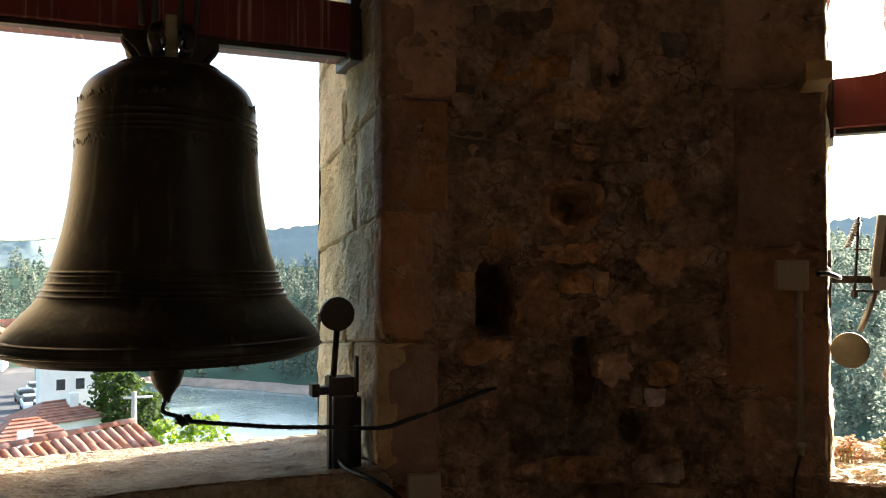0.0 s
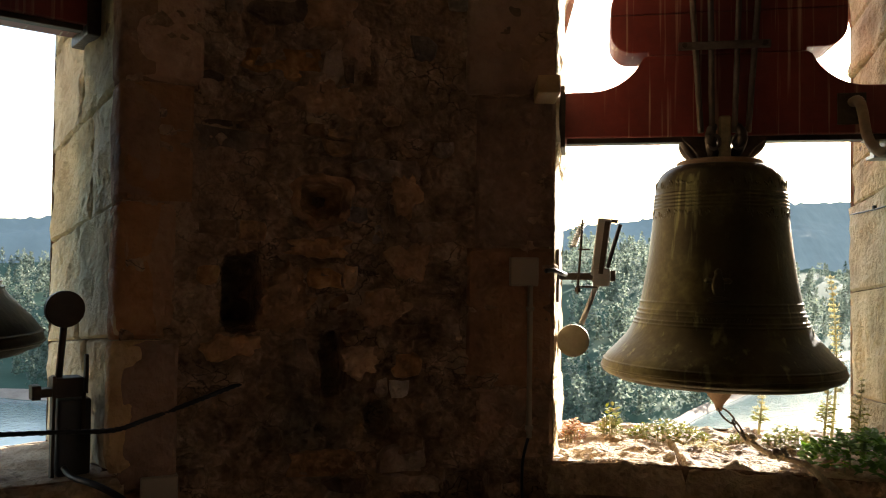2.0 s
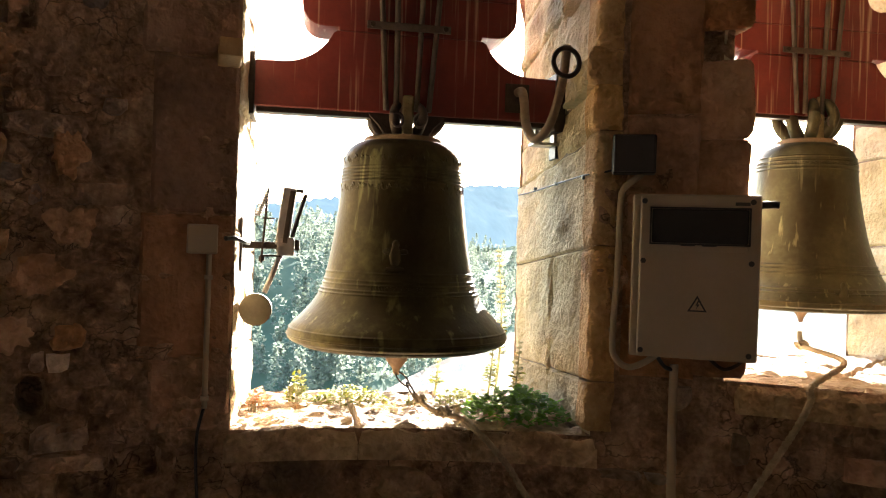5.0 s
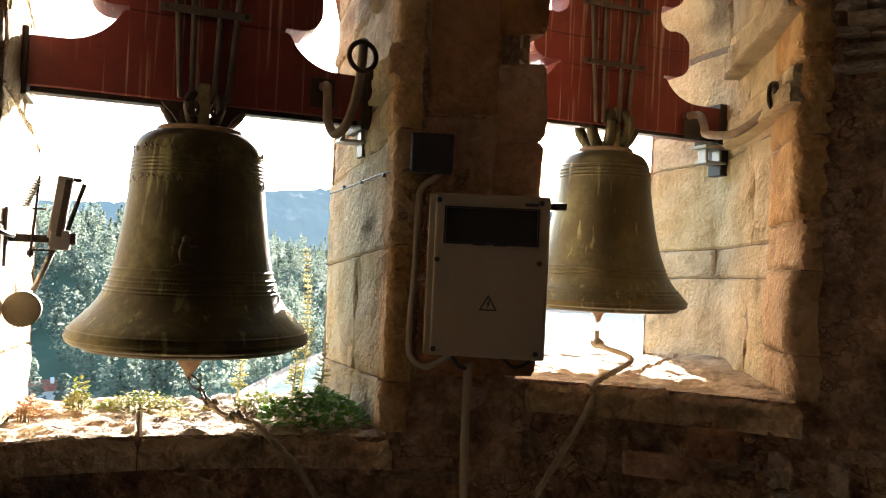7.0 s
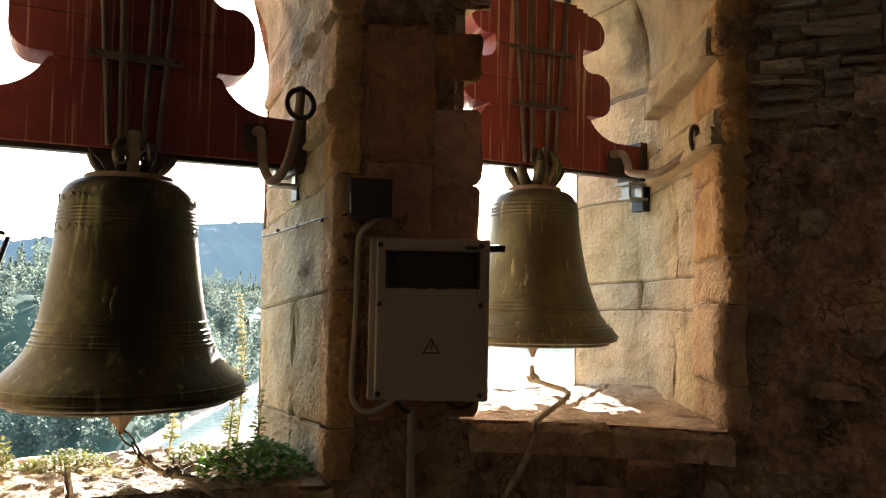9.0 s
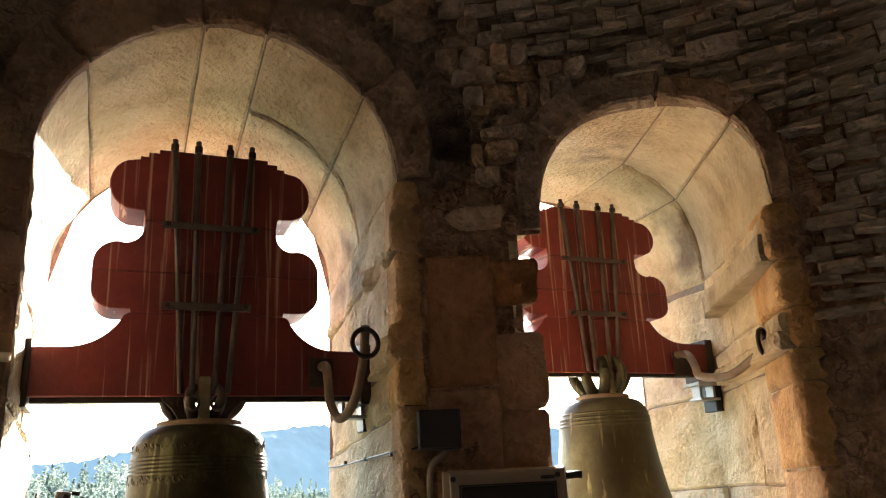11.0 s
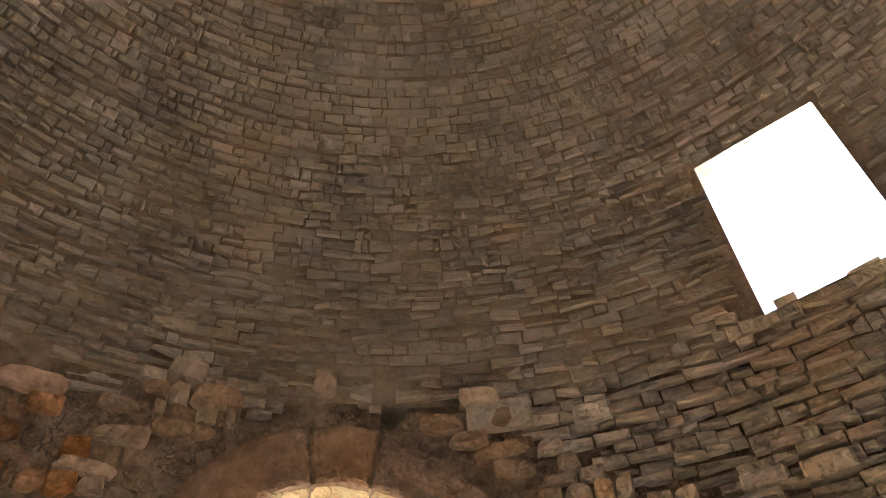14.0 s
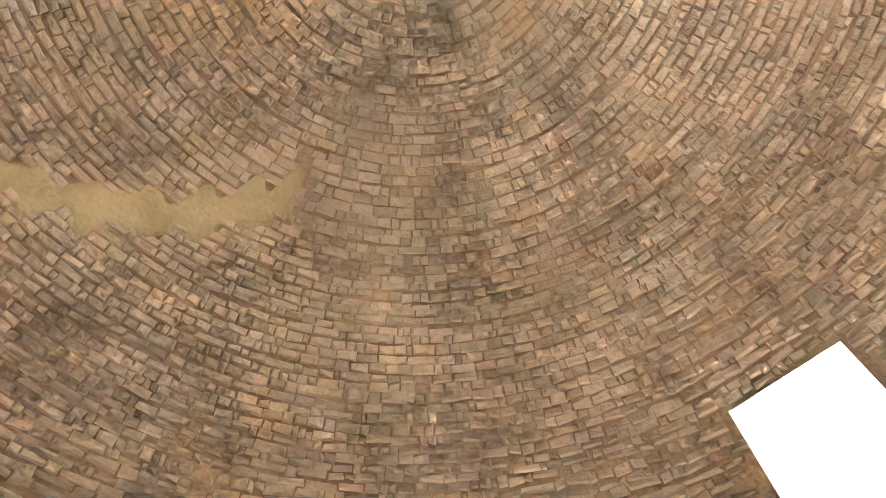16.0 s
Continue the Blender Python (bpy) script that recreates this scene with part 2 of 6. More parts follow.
def tube_mesh(name, pts, r, mat, seg=10, closed=False, twist=0.0):
    """A tube of radius r (a number or a function of 0..1) along points."""
    pts = [Vector(p) for p in pts]
    n = len(pts)
    verts, faces = [], []
    up = Vector((0.13, 0.21, 0.97)).normalized()
    for i, p in enumerate(pts):
        d = (pts[(i + 1) % n] - pts[i - 1]) if closed else (pts[min(i + 1, n - 1)] - pts[max(i - 1, 0)])
        d.normalize()
        a = d.cross(up)
        if a.length < 0.05:
            a = d.cross(Vector((1, 0, 0)))
        a.normalize()
        b = d.cross(a)
        rr = r(i / max(n - 1, 1)) if callable(r) else r
        for k in range(seg):
            w = 2 * math.pi * k / seg + twist * i
            q = rr * (1 + (0.18 * math.cos(3 * (w - twist * i * 2)) if twist else 0))
            verts.append(p + a * math.cos(w) * q + b * math.sin(w) * q)
    for i in range(n if closed else n - 1):
        for k in range(seg):
            j = (i + 1) % n
            faces.append((i * seg + k, i * seg + (k + 1) % seg, j * seg + (k + 1) % seg, j * seg + k))
    if not closed:
        faces.append(tuple(range(seg))[::-1])
        faces.append(tuple((n - 1) * seg + k for k in range(seg)))
    return mesh_of(name, verts, faces, mat, True)


def curve_pts(pts, n=8):
    """A smooth line through points."""
    pts = [Vector(p) for p in pts]
    out = []
    for i in range(len(pts) - 1):
        p0, p1, p2, p3 = pts[max(i - 1, 0)], pts[i], pts[i + 1], pts[min(i + 2, len(pts) - 1)]
        for k in range(n):
            t = k / n
            out.append(0.5 * (2 * p1 + (p2 - p0) * t + (2 * p0 - 5 * p1 + 4 * p2 - p3) * t * t + (3 * p1 - p0 - 3 * p2 + p3) * t ** 3))
    out.append(pts[-1])
    return out


def lathe(name, prof, mat, seg=96, relief=None):
    verts, faces = [], []
    for k in range(seg):
        w = 2 * math.pi * k / seg
        for r, z in prof:
            q = r + (relief(w, z) if relief else 0)
            verts.append((q * math.cos(w), q * math.sin(w), z))
    n = len(prof)
    for k in range(seg):
        j = (k + 1) % seg
        for i in range(n - 1):
            faces.append((k * n + i, j * n + i, j * n + i + 1, k * n + i + 1))
    return mesh_of(name, verts, faces, mat, True)


# ---- openings of the bell chamber ----
class Opening:
    """A round-headed opening. Sections from the inner to the outer face: (y or None for the round wall, x left, x right, springing, rise, sill)."""

    def __init__(self, deg, sections, full=2.0, inset=0.0):
        self.full, self.inset = full, inset
        self.deg, self.sections, self.m = deg, sections, axis(deg)

    def arch_left(self, sec):
        """Where the arch springs at the left: in from the jamb by the inset on the inner face."""
        return sec[1] + (self.inset if sec[0] is None else 0.0)

    def section(self, sec, u):
        y, xl, xr, spring, rise, sill = sec
        arch_l = self.arch_left(sec)
        c, h = (arch_l + xr) / 2, (xr - arch_l) / 2
        if u <= 1:
            x, z = xl, sill + (spring - sill) * u
        elif u >= 2:
            x, z = xr, spring + (sill - spring) * (u - 2)
        else:
            w = math.pi * (2 - u)
            k = 2 / self.full
            x, z = c + h * math.copysign(abs(math.cos(w)) ** k, math.cos(w)), spring + rise * abs(math.sin(w)) ** k
        if y is None:
            rr = math.sqrt(max(R * R - max(z - SPRING, 0) ** 2, 0.1))
            y = math.sqrt(rr * rr - x * x) - 0.002
        return Vector((x, y, z))

    def at(self, u, v):
        """Place on the reveal: u along the profile (0 left sill, 1 and 2 springings, 3 right sill), v from inside (0) to outside (1), in the opening's frame."""
        k = v * (len(self.sections) - 1)
        i = min(int(k), len(self.sections) - 2)
        return self.section(self.sections[i], u).lerp(self.section(self.sections[i + 1], u), k - i)

    def place(self, u, v, h):
        p = self.at(u, v)
        e = 0.01
        du, dv = self.at(min(u + e, 3), v) - self.at(max(u - e, 0), v), self.at(u, min(v + e, 1)) - self.at(u, max(v - e, 0))
        nrm = dv.cross(du).normalized()
        return self.m @ (p + nrm * h)

    def edge(self, which):
        """Plan angle of the inner left or right edge."""
        s = self.sections[0]
        x = s[1] if which == "l" else s[2]
        a = self.deg - math.degrees(math.asin(x / R))
        return a - 360 if a > 210 else a

    def span(self, a):
        """Sill and head heights of the void at plan angle a, or None."""
        s = self.sections[0]
        if math.cos(radians(self.deg - a)) < 0.2:
            return None
        x = R * math.sin(radians(self.deg - a))
        left = self.arch_left(s)
        c, h = (left + s[2]) / 2, (s[2] - left) / 2
        q = (x - c) / h
        if s[1] - 0.0003 <= x < left:
            return s[5], s[3]
        if abs(q) > 1.0001:
            return None
        return s[5], s[3] + s[4] * max(0, 1 - abs(q) ** self.full) ** (1 / self.full)


OP1 = Opening(119, [(None, -0.91, 0.58, 3.1, 0.74, 0.78), (4.15, -0.90, 0.57, 2.9, 0.74, 0.70)])
OP2 = Opening(71, [(None, -0.40, 1.01, 2.95, 0.675, 0.77), (4.15, -0.40, 1.01, 2.73, 0.70, 0.72)])
OP3 = Opening(71, [(None, 1.465, 2.265, 2.67, 0.53, 1.03), (3.45, 1.60, 3.04, 2.72, 0.70, 0.98), (4.15, 1.60, 3.04, 2.72, 0.70, 0.94)], 2.6, 0.09)
# unseen opening, added only to let light in onto the pier
FILL_OPENING = [Opening(d, [(None, -w, w, 2.9, 0.75, 0.77), (4.15, -w, w, 2.73, 0.75, 0.72)]) for d, w in ((350, 0.42),)]
OPENINGS = [OP1, OP2, OP3, *FILL_OPENING]


def wall_r(z):
    return math.sqrt(max(R * R - max(z - SPRING, 0) ** 2, 0.0))


# putlog holes and lost stones: (angle, height, half width in degrees, half height, depth)
PITS = [(82.0, 3.26, 1.9, 0.13, 0.45), (47.5, 3.14, 1.5, 0.10, 0.4), (60.4, 4.02, 1.0, 0.10, 0.22), (100.5, 1.41, 1.25, 0.14, 0.4),
        (95.2, 1.77, 1.6, 0.085, 0.2), (94.3, 1.13, 0.75, 0.13, 0.28), (91.0, 0.92, 0.8, 0.07, 0.22), (98.3, 1.06, 1.0, 0.05, 0.06),
        (92.0, 2.29, 0.45, 0.06, 0.06), (90.0, 1.73, 0.35, 0.05, 0.05), (94.0, 1.262, 2.4, 0.012, 0.04), (97.5, 1.545, 3.2, 0.012, 0.03), (88.0, 1.52, 2.0, 0.01, 0.03),
        (37.0, 0.62, 1.5, 0.06, 0.06), (18.0, 1.06, 1.0, 0.06, 0.06), (80.5, 0.62, 1.6, 0.05, 0.10), (87.6, 0.58, 1.8, 0.07, 0.14), (84.6, 0.66, 1.6, 0.07, 0.16), (98.5, 0.86, 0.9, 0.05, 0.10), (101.8, 0.74, 0.8, 0.04, 0.06), (92.6, 2.85, 1.0, 0.05, 0.05)]


def course_low(a):
    """Height at which the coursed stones take over from the rubble."""
    if a >= 60:
        return 3.98 + 0.10 * math.sin(a * 0.5)
    if a >= 52:
        return 3.98
    if a >= 40:
        return 3.52 + (a - 40) * 0.038
    if a >= 33:
        return 3.34 + (a - 33) * 0.026
    return 2.2


def by_arch(a, z, t=0.12):
    """Whether a place lies within the far opening or its ring of arch stones."""
    if not 15 < a < 46:
        return False
    _, xl, xr, spring, rise, _ = OP3.sections[0]
    x = R * math.sin(radians(71 - a))
    c, hw = (xl + xr) / 2, (xr - xl) / 2
    if z < spring:
        return xl - t < x < xr + t * 0.6
    return ((x - c) / (hw + t)) ** 2 + ((z - spring) / (rise + t)) ** 2 < 1


def coursed(a, z):
    return z > course_low(a) and not by_arch(a, z)


def wall_relief(a, z):
    """How far the rubble wall stands in (+) from its mean face."""
    p = (a * 0.0543, z, 0.3)
    q = fbm(p, 2.5, 3) * 0.010 + fbm(p, 9, 3) * 0.012 + fbm(p, 26, 2) * 0.007
    warp = Vector((noise.noise(Vector((a * 0.3, z * 5, 1))), noise.noise(Vector((a * 0.3, z * 5, 8))), 0)) * 0.5
    near, _ = noise.voronoi(Vector((a * 0.0543 * 7.5, z * 11.5, 0.4)) + warp)
    joint = near[1] - near[0]
    mask = min(1, max(0, 0.55 + 1.6 * noise.noise(Vector((a * 0.06, z * 1.6, 12)))))
    q += (min(joint, 0.28) / 0.28 - 0.6) * 0.042 * mask
    if z > 2.95:
        q = q * 0.4 - 0.022 * min(1, (z - 2.95) * 8)
    if a < 75 and coursed(a, z + 0.02):
        q = min(q, 0) * 0.5 - 0.05
    for pa, pz, wa, hz, d in PITS:
        if abs(a - pa) < wa * 1.6 and abs(z - pz) < hz * 1.6:
            k = ((a - pa) / wa) ** 4 + ((z - pz) / hz) ** 4 + 0.5 * noise.noise(Vector((a * 0.9, z * 14, 3.1)))
            q -= d * min(1, max(0, (1.25 - k) * 2.2))
    return q


def wall_at(a, z, h=0.0):
    rr = wall_r(z) - h
    return Vector((CX + rr * math.cos(radians(a)), CY + rr * math.sin(radians(a)), z))


TOP = 4.0


def inner_wall():
    angles, a = [], -150.0
    while a < 210:
        angles.append(a)
        a += 0.22 if 84 <= a < 108 else 0.36 if 8 <= a < 128 else 2.0
    angles.append(210.0)
    for o in OPENINGS:
        angles += [o.edge("l"), o.edge("r")]
    angles = sorted(set(round(q, 3) for q in angles))
    verts, faces, index = [], [], {}

    def vert(a, z):
        key = (round(a, 3), round(z, 4))
        if key not in index:
            near = 8 <= a <= 128
            h = wall_relief(a, z) if near else 0.0
            for o in OPENINGS:
                lo, hi = sorted((o.edge("r"), o.edge("l")))
                if lo - 0.01 <= a <= hi + 0.01:
                    s = o.span(min(max(a, lo + 1e-4), hi - 1e-4))
                    if s and (abs(z - s[0]) < 0.02 or abs(z - s[1]) < 0.03 or (s[0] < z < s[1])):
                        h = 0.0
            index[key] = len(verts)
            verts.append(wall_at(a, z, h))
        return index[key]

    def strip(a0, a1, lo0, hi0, lo1, hi1, n):
        for k in range(n):
            f, g = k / n, (k + 1) / n
            faces.append((vert(a0, lo0 + (hi0 - lo0) * f), vert(a0, lo0 + (hi0 - lo0) * g), vert(a1, lo1 + (hi1 - lo1) * g), vert(a1, lo1 + (hi1 - lo1) * f)))

    for a0, a1 in zip(angles, angles[1:]):
        mid = (a0 + a1) / 2
        o = next((o for o in OPENINGS if o.span(mid)), None)
        n = 1 if not 8 <= mid <= 128 else 0
        if o is None:
            strip(a0, a1, 0, TOP, 0, TOP, n * 20 or (270 if 84 <= mid < 108 else 170))
        else:
            lo, hi = sorted((o.edge("r"), o.edge("l")))
            s0, s1 = o.span(min(max(a0, lo + 1e-4), hi - 1e-4)), o.span(min(max(a1, lo + 1e-4), hi - 1e-4))
            strip(a0, a1, 0, s0[0], 0, s1[0], 34)
            strip(a0, a1, s0[1], TOP, s1[1], TOP, 40)
    me = mesh_of("wall", verts, faces, M["rubble"], True)
    me.materials.append(M["upper_rubble"])
    for p in me.polygons:
        c = p.center
        if c.z > 3.0 + 0.3 * noise.noise(c * 2.2) + 0.1 * noise.noise(c * 9):
            p.material_index = 1
    return me


wall = tagged(new("wall", inner_wall()), "round rubble stone wall of the bell chamber with earthy mortar", "wall", kind="structure")


def reveal(o, name, label):
    verts, faces = [], []
    us = [k / 16 for k in range(17)] + [1 + k / 28 for k in range(1, 29)] + [2 + k / 16 for k in range(1, 17)]
    nv = 12
    for u in us:
        for j in range(nv + 1):
            verts.append(o.place(u, j / nv, -0.015))
    for i in range(len(us) - 1):
        for j in range(nv):
            faces.append((i * (nv + 1) + j, (i + 1) * (nv + 1) + j, (i + 1) * (nv + 1) + j + 1, i * (nv + 1) + j + 1))
    return tagged(new(name, mesh_of(name, verts, faces, M["vault_joint"], True)), label, "window reveal", kind="structure")


# the last reveal belongs to the unseen opening added for fill light
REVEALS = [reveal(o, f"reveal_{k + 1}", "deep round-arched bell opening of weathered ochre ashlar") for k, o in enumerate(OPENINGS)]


def facade(deg, x0, x1, holes):
    """Outer face of the tower, flat, pierced by its openings."""
    m = axis(deg)
    xs = sorted({x0, x1, *[round(o.sections[-1][1] + (o.sections[-1][2] - o.sections[-1][1]) * k / 16, 4) for o in holes for k in range(17)]})
    verts, faces = [], []

    def quad(xa, xb, za0, za1, zb0, zb1):
        k = len(verts)
        verts.extend(m @ Vector(p) for p in ((xa, OUT, za0), (xa, OUT, za1), (xb, OUT, zb1), (xb, OUT, zb0)))
        faces.append((k, k + 1, k + 2, k + 3))

    for xa, xb in zip(xs, xs[1:]):
        o = next((o for o in holes if o.sections[-1][1] < (xa + xb) / 2 < o.sections[-1][2]), None)
        if o is None:
            quad(xa, xb, -12, 4.3, -12, 4.3)
            continue
        _, xl, xr, spring, rise, sill = o.sections[-1]
        top = [spring + rise * math.sqrt(max(0, 1 - ((x - (xl + xr) / 2) / ((xr - xl) / 2)) ** 2)) for x in (xa, xb)]
        quad(xa, xb, -12, sill, -12, sill)
        quad(xa, xb, top[0], 4.3, top[1], 4.3)
    return tagged(new("outer_wall", mesh_of("outer_wall", verts, faces, M["rubble_stone"])), "outer stone face of the bell tower", "wall", kind="structure")


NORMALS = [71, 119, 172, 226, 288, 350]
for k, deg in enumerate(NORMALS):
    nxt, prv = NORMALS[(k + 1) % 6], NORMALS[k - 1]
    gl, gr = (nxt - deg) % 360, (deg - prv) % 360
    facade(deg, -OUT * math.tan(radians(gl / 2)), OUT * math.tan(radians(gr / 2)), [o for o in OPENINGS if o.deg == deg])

# floor, unseen: its pale tone is chosen to bounce light up to the vault
bm = bmesh.new()
bmesh.ops.create_circle(bm, cap_ends=True, segments=96, radius=R + 0.25, matrix=Matrix.Translation((CX, CY, 0)))
tagged(part("floor", bm, M["paving"]), "pale stone floor of the bell chamber", "floor", kind="structure")


# ---- vault of thin stones ----
WIN = (13.0, 26.0, 4.05, 4.74)     # the vault's window: plan angles and heights


def vault_at(a, t, h=0.0):
    """Place on the vault: plan angle a, elevation t degrees above the springing, h in from the mean face."""
    if t < 0:
        return Vector((CX + (R - h) * math.cos(radians(a)), CY + (R - h) * math.sin(radians(a)), SPRING + R * radians(t)))
    rr = (R - h) * math.cos(radians(t))
    return Vector((CX + rr * math.cos(radians(a)), CY + rr * math.sin(radians(a)), SPRING + (R - h) * math.sin(radians(t))))


T0, T1 = math.degrees(math.asin((WIN[2] - SPRING) / R)), math.degrees(math.asin((WIN[3] - SPRING) / R))


def vault():
    rnd = random.Random(5)
    verts, faces = [], []
    # backing shell with the window left open
    ts = sorted({18.5, T0, T1, *range(22, 91, 4)})
    angs = sorted({*range(-180, 181, 4), WIN[0], WIN[1]})
    for shell in (-0.036, -0.42):
        base = len(verts)
        for t in ts:
            for a in angs:
                verts.append(vault_at(a, min(t, 89.7), shell))
        w = len(angs)
        for i in range(len(ts) - 1):
            for j in range(w - 1):
                if WIN[0] <= angs[j] < WIN[1] and T0 <= ts[i] < T1:
                    continue
                faces.append((base + i * w + j, base + i * w + j + 1, base + (i + 1) * w + j + 1, base + (i + 1) * w + j))
    # sides and lintel of the window
    for (a0, t0), (a1, t1) in (((WIN[0], T0), (WIN[0], T1)), ((WIN[0], T1), (WIN[1], T1)), ((WIN[1], T1), (WIN[1], T0)), ((WIN[1], T0), (WIN[0], T0))):
        k = len(verts)
        sag = 0.8 if t0 == t1 == T1 else 0.0
        verts += [vault_at(a0, t0, 0.0), vault_at(a1, t1, 0.0), vault_at(a1, t1 - sag, -0.42), vault_at(a0, t0 - sag, -0.42)]
        faces.append((k, k + 1, k + 2, k + 3))
    patch_faces = len(faces)
    # stones in courses
    t = -15.0
    while t < 88.5:
        course = rnd.uniform(0.78, 1.12) if t > 24 else rnd.uniform(0.9, 1.25)
        rr = R * math.cos(radians(max(t + course / 2, 0)))
        a = rnd.uniform(0, 3)
        wob = rnd.uniform(0, 9)
        end = a + 360
        while a < end:
            long = rnd.choice((0.05, 0.07, 0.09, 0.11, 0.13, 0.17)) * rnd.uniform(0.85, 1.15) * (1.35 if t < 24 else 1.0)
            if t > 30:
                long *= 0.85 if rnd.random() < 0.6 else 0.6
            da = min(math.degrees(long / max(rr, 0.12)), 40)
            am = (a + da / 2) % 360
            am = am - 360 if am > 180 else am
            seen = -40 < am < 165 or t > 62
            if seen and brick_here(am, t, da, course):
                stone(verts, faces, rnd, a, a + da, t, t + course, wob)
            a += da
        t += course
    # broken stones along the window's foot
    a = WIN[0] - 1.0
    while a < WIN[1] + 0.5:
        da = rnd.uniform(1.6, 3.4)
        stone(verts, faces, rnd, a - 0.15, a + da + 0.15, T0 - 1.2, T0 + rnd.choice((0.1, 0.3, 0.5, 1.0)), 0.0)
        a += da
    me = mesh_of("vault", verts, faces, M["vault_joint"])
    me.materials.append(M["brick"])
    me.polygons.foreach_set("material_index", [0 if k < patch_faces else 1 for k in range(len(me.polygons))])
    # lime mortar brushed over the joints
    verts, faces = [], []
    for i in range(57):
        a = 84 + i
        for k in range(7):
            z = 5.60 - (a - 92) * 0.014 - 0.03 * math.sin(a) + (k - 3) / 3 * (0.085 + 0.05 * noise.noise(Vector((a * 0.3, k * 0.8, 0))))
            t = math.degrees(math.asin(min((z - SPRING) / R, 0.999)))
            verts.append(vault_at(a, t, (-0.02 if k in (0, 6) else 0.0) + 0.008 * noise.noise(Vector((a * 0.7, k * 0.9, 3)))))
    for i in range(56):
        for k in range(6):
            faces.append((i * 7 + k, (i + 1) * 7 + k, (i + 1) * 7 + k + 1, i * 7 + k + 1))
    both = bmesh.new()
    both.from_mesh(me)
    both.from_mesh(mesh_of("patch", verts, faces, M["vault_mortar"], True))
    both.faces.ensure_lookup_table()
    for f in both.faces[len(me.polygons):]:
        f.material_index = 2
    both.to_mesh(me)
    both.free()
    me.materials.append(M["vault_mortar"])
    return me


def brick_here(a, t, da, course):
    """Whether the coursed stones reach this place: not in the window, nor in the rubble over the arches."""
    if WIN[0] - da / 2 < a < WIN[1] + da / 2 and T0 - course * 0.8 < t < T1:
        return False
    tm = t + course / 2
    z = SPRING + (R * math.sin(radians(tm)) if tm > 0 else R * radians(tm))
    if abs(a - 60.4) < 1.3 and abs(z - 4.03) < 0.12:
        return False
    if t < 2 and not 2 < a < 30:
        return False
    return coursed(a, z) and not brush(a, t)


def brush(a, t):
    """The patch of smooth mortar on the vault."""
    z = SPRING + R * math.sin(radians(t))
    return 84 < a < 140 and abs(z - (5.60 - (a - 92) * 0.014) + 0.03 * math.sin(a)) < 0.07 + 0.03 * noise.noise(Vector((a * 0.2, 0, 0)))


def stone(verts, faces, rnd, a0, a1, t0, t1, wob):
    """One thin stone of the vault: broken corners, a face that leans in at its foot, sides sunk into a deep joint."""
    rr = max(R * math.cos(radians((t0 + t1) / 2)), 0.1)
    k_low = min(1, max(0, (46 - t0) / 18))
    ga, gt = math.degrees(0.003 / rr), math.degrees((0.0038 + 0.0037 * k_low) / R)
    ba, bt = math.degrees(0.007 / rr), math.degrees(0.006 / R)
    h = rnd.choice((-0.010, -0.005, -0.002, 0.0, 0.002, 0.004, 0.010)) * rnd.uniform(0.6, 1.4) * (1 + 1.2 * k_low)
    lean = rnd.uniform(0.0, 0.007) * (1 + 2 * k_low)
    side = rnd.uniform(-0.004, 0.004)
    j = lambda q: rnd.uniform(-q, q)
    dt = 0.34 * noise.noise(Vector((a0 * 0.06, t0 * 0.3, wob))) + j(0.03)
    cut = rnd.uniform(0, 0.3) * (t1 - t0) if rnd.random() < 0.15 else 0
    c = [(a0 + ga + j(ga * 1.5), t0 + gt + j(gt * 1.6) + dt), (a1 - ga + j(ga * 1.5), t0 + gt + j(gt * 1.6) + dt + cut), (a1 - ga + j(ga * 1.5), t1 - gt + j(gt * 1.6) + dt), (a0 + ga + j(ga * 1.5), t1 - gt + j(gt * 1.6) + dt)]
    inner = [(c[0][0] + ba, c[0][1] + bt), (c[1][0] - ba, c[1][1] + bt), (c[2][0] - ba, c[2][1] - bt), (c[3][0] + ba, c[3][1] - bt)]
    tip = (lean + side, lean - side, -lean - side, -lean + side)
    k = len(verts)
    for a, t in c:
        verts.append(vault_at(a, min(t, 89.8), -0.06))
    for q, (a, t) in zip(tip, c):
        verts.append(vault_at(a, min(t, 89.8), h + q - 0.008 + j(0.003)))
    for q, (a, t) in zip(tip, inner):
        verts.append(vault_at(a, min(t, 89.8), h + q + j(0.004)))
    for i in range(4):
        n = (i + 1) % 4
        faces.append((k + i, k + n, k + 4 + n, k + 4 + i))
        faces.append((k + 4 + i, k + 4 + n, k + 8 + n, k + 8 + i))
    faces.append((k + 8, k + 9, k + 10, k + 11))


tagged(new("ceiling", vault()), "domed vault of thin coursed brown stones with a window", "ceiling", kind="structure")

# roof tone set dark so that less light bounces into the vault window
M["dim_roof"] = rough_surface("dim_roof_stone", [(0.1, (0.05, 0.05, 0.04)), (0.8, (0.13, 0.125, 0.10))], 2, 30, bump=0.6)
# flat roof ring between the outer faces and the dome, out of view
verts, faces = [], []
N_RING = 120
for k in range(N_RING):
    a = 2 * math.pi * k / N_RING
    d = Vector((math.cos(a), math.sin(a)))
    far = min(OUT / max(1e-3, math.cos(a - radians(n))) for n in NORMALS if math.cos(a - radians(n)) > 0.05)
    verts.append((CX + 3.25 * d.x, CY + 3.25 * d.y, 4.285))
    verts.append((CX + far * d.x, CY + far * d.y, 4.285))
for k in range(N_RING):
    j = (k + 1) % N_RING
    faces.append((2 * k, 2 * k + 1, 2 * j + 1, 2 * j))
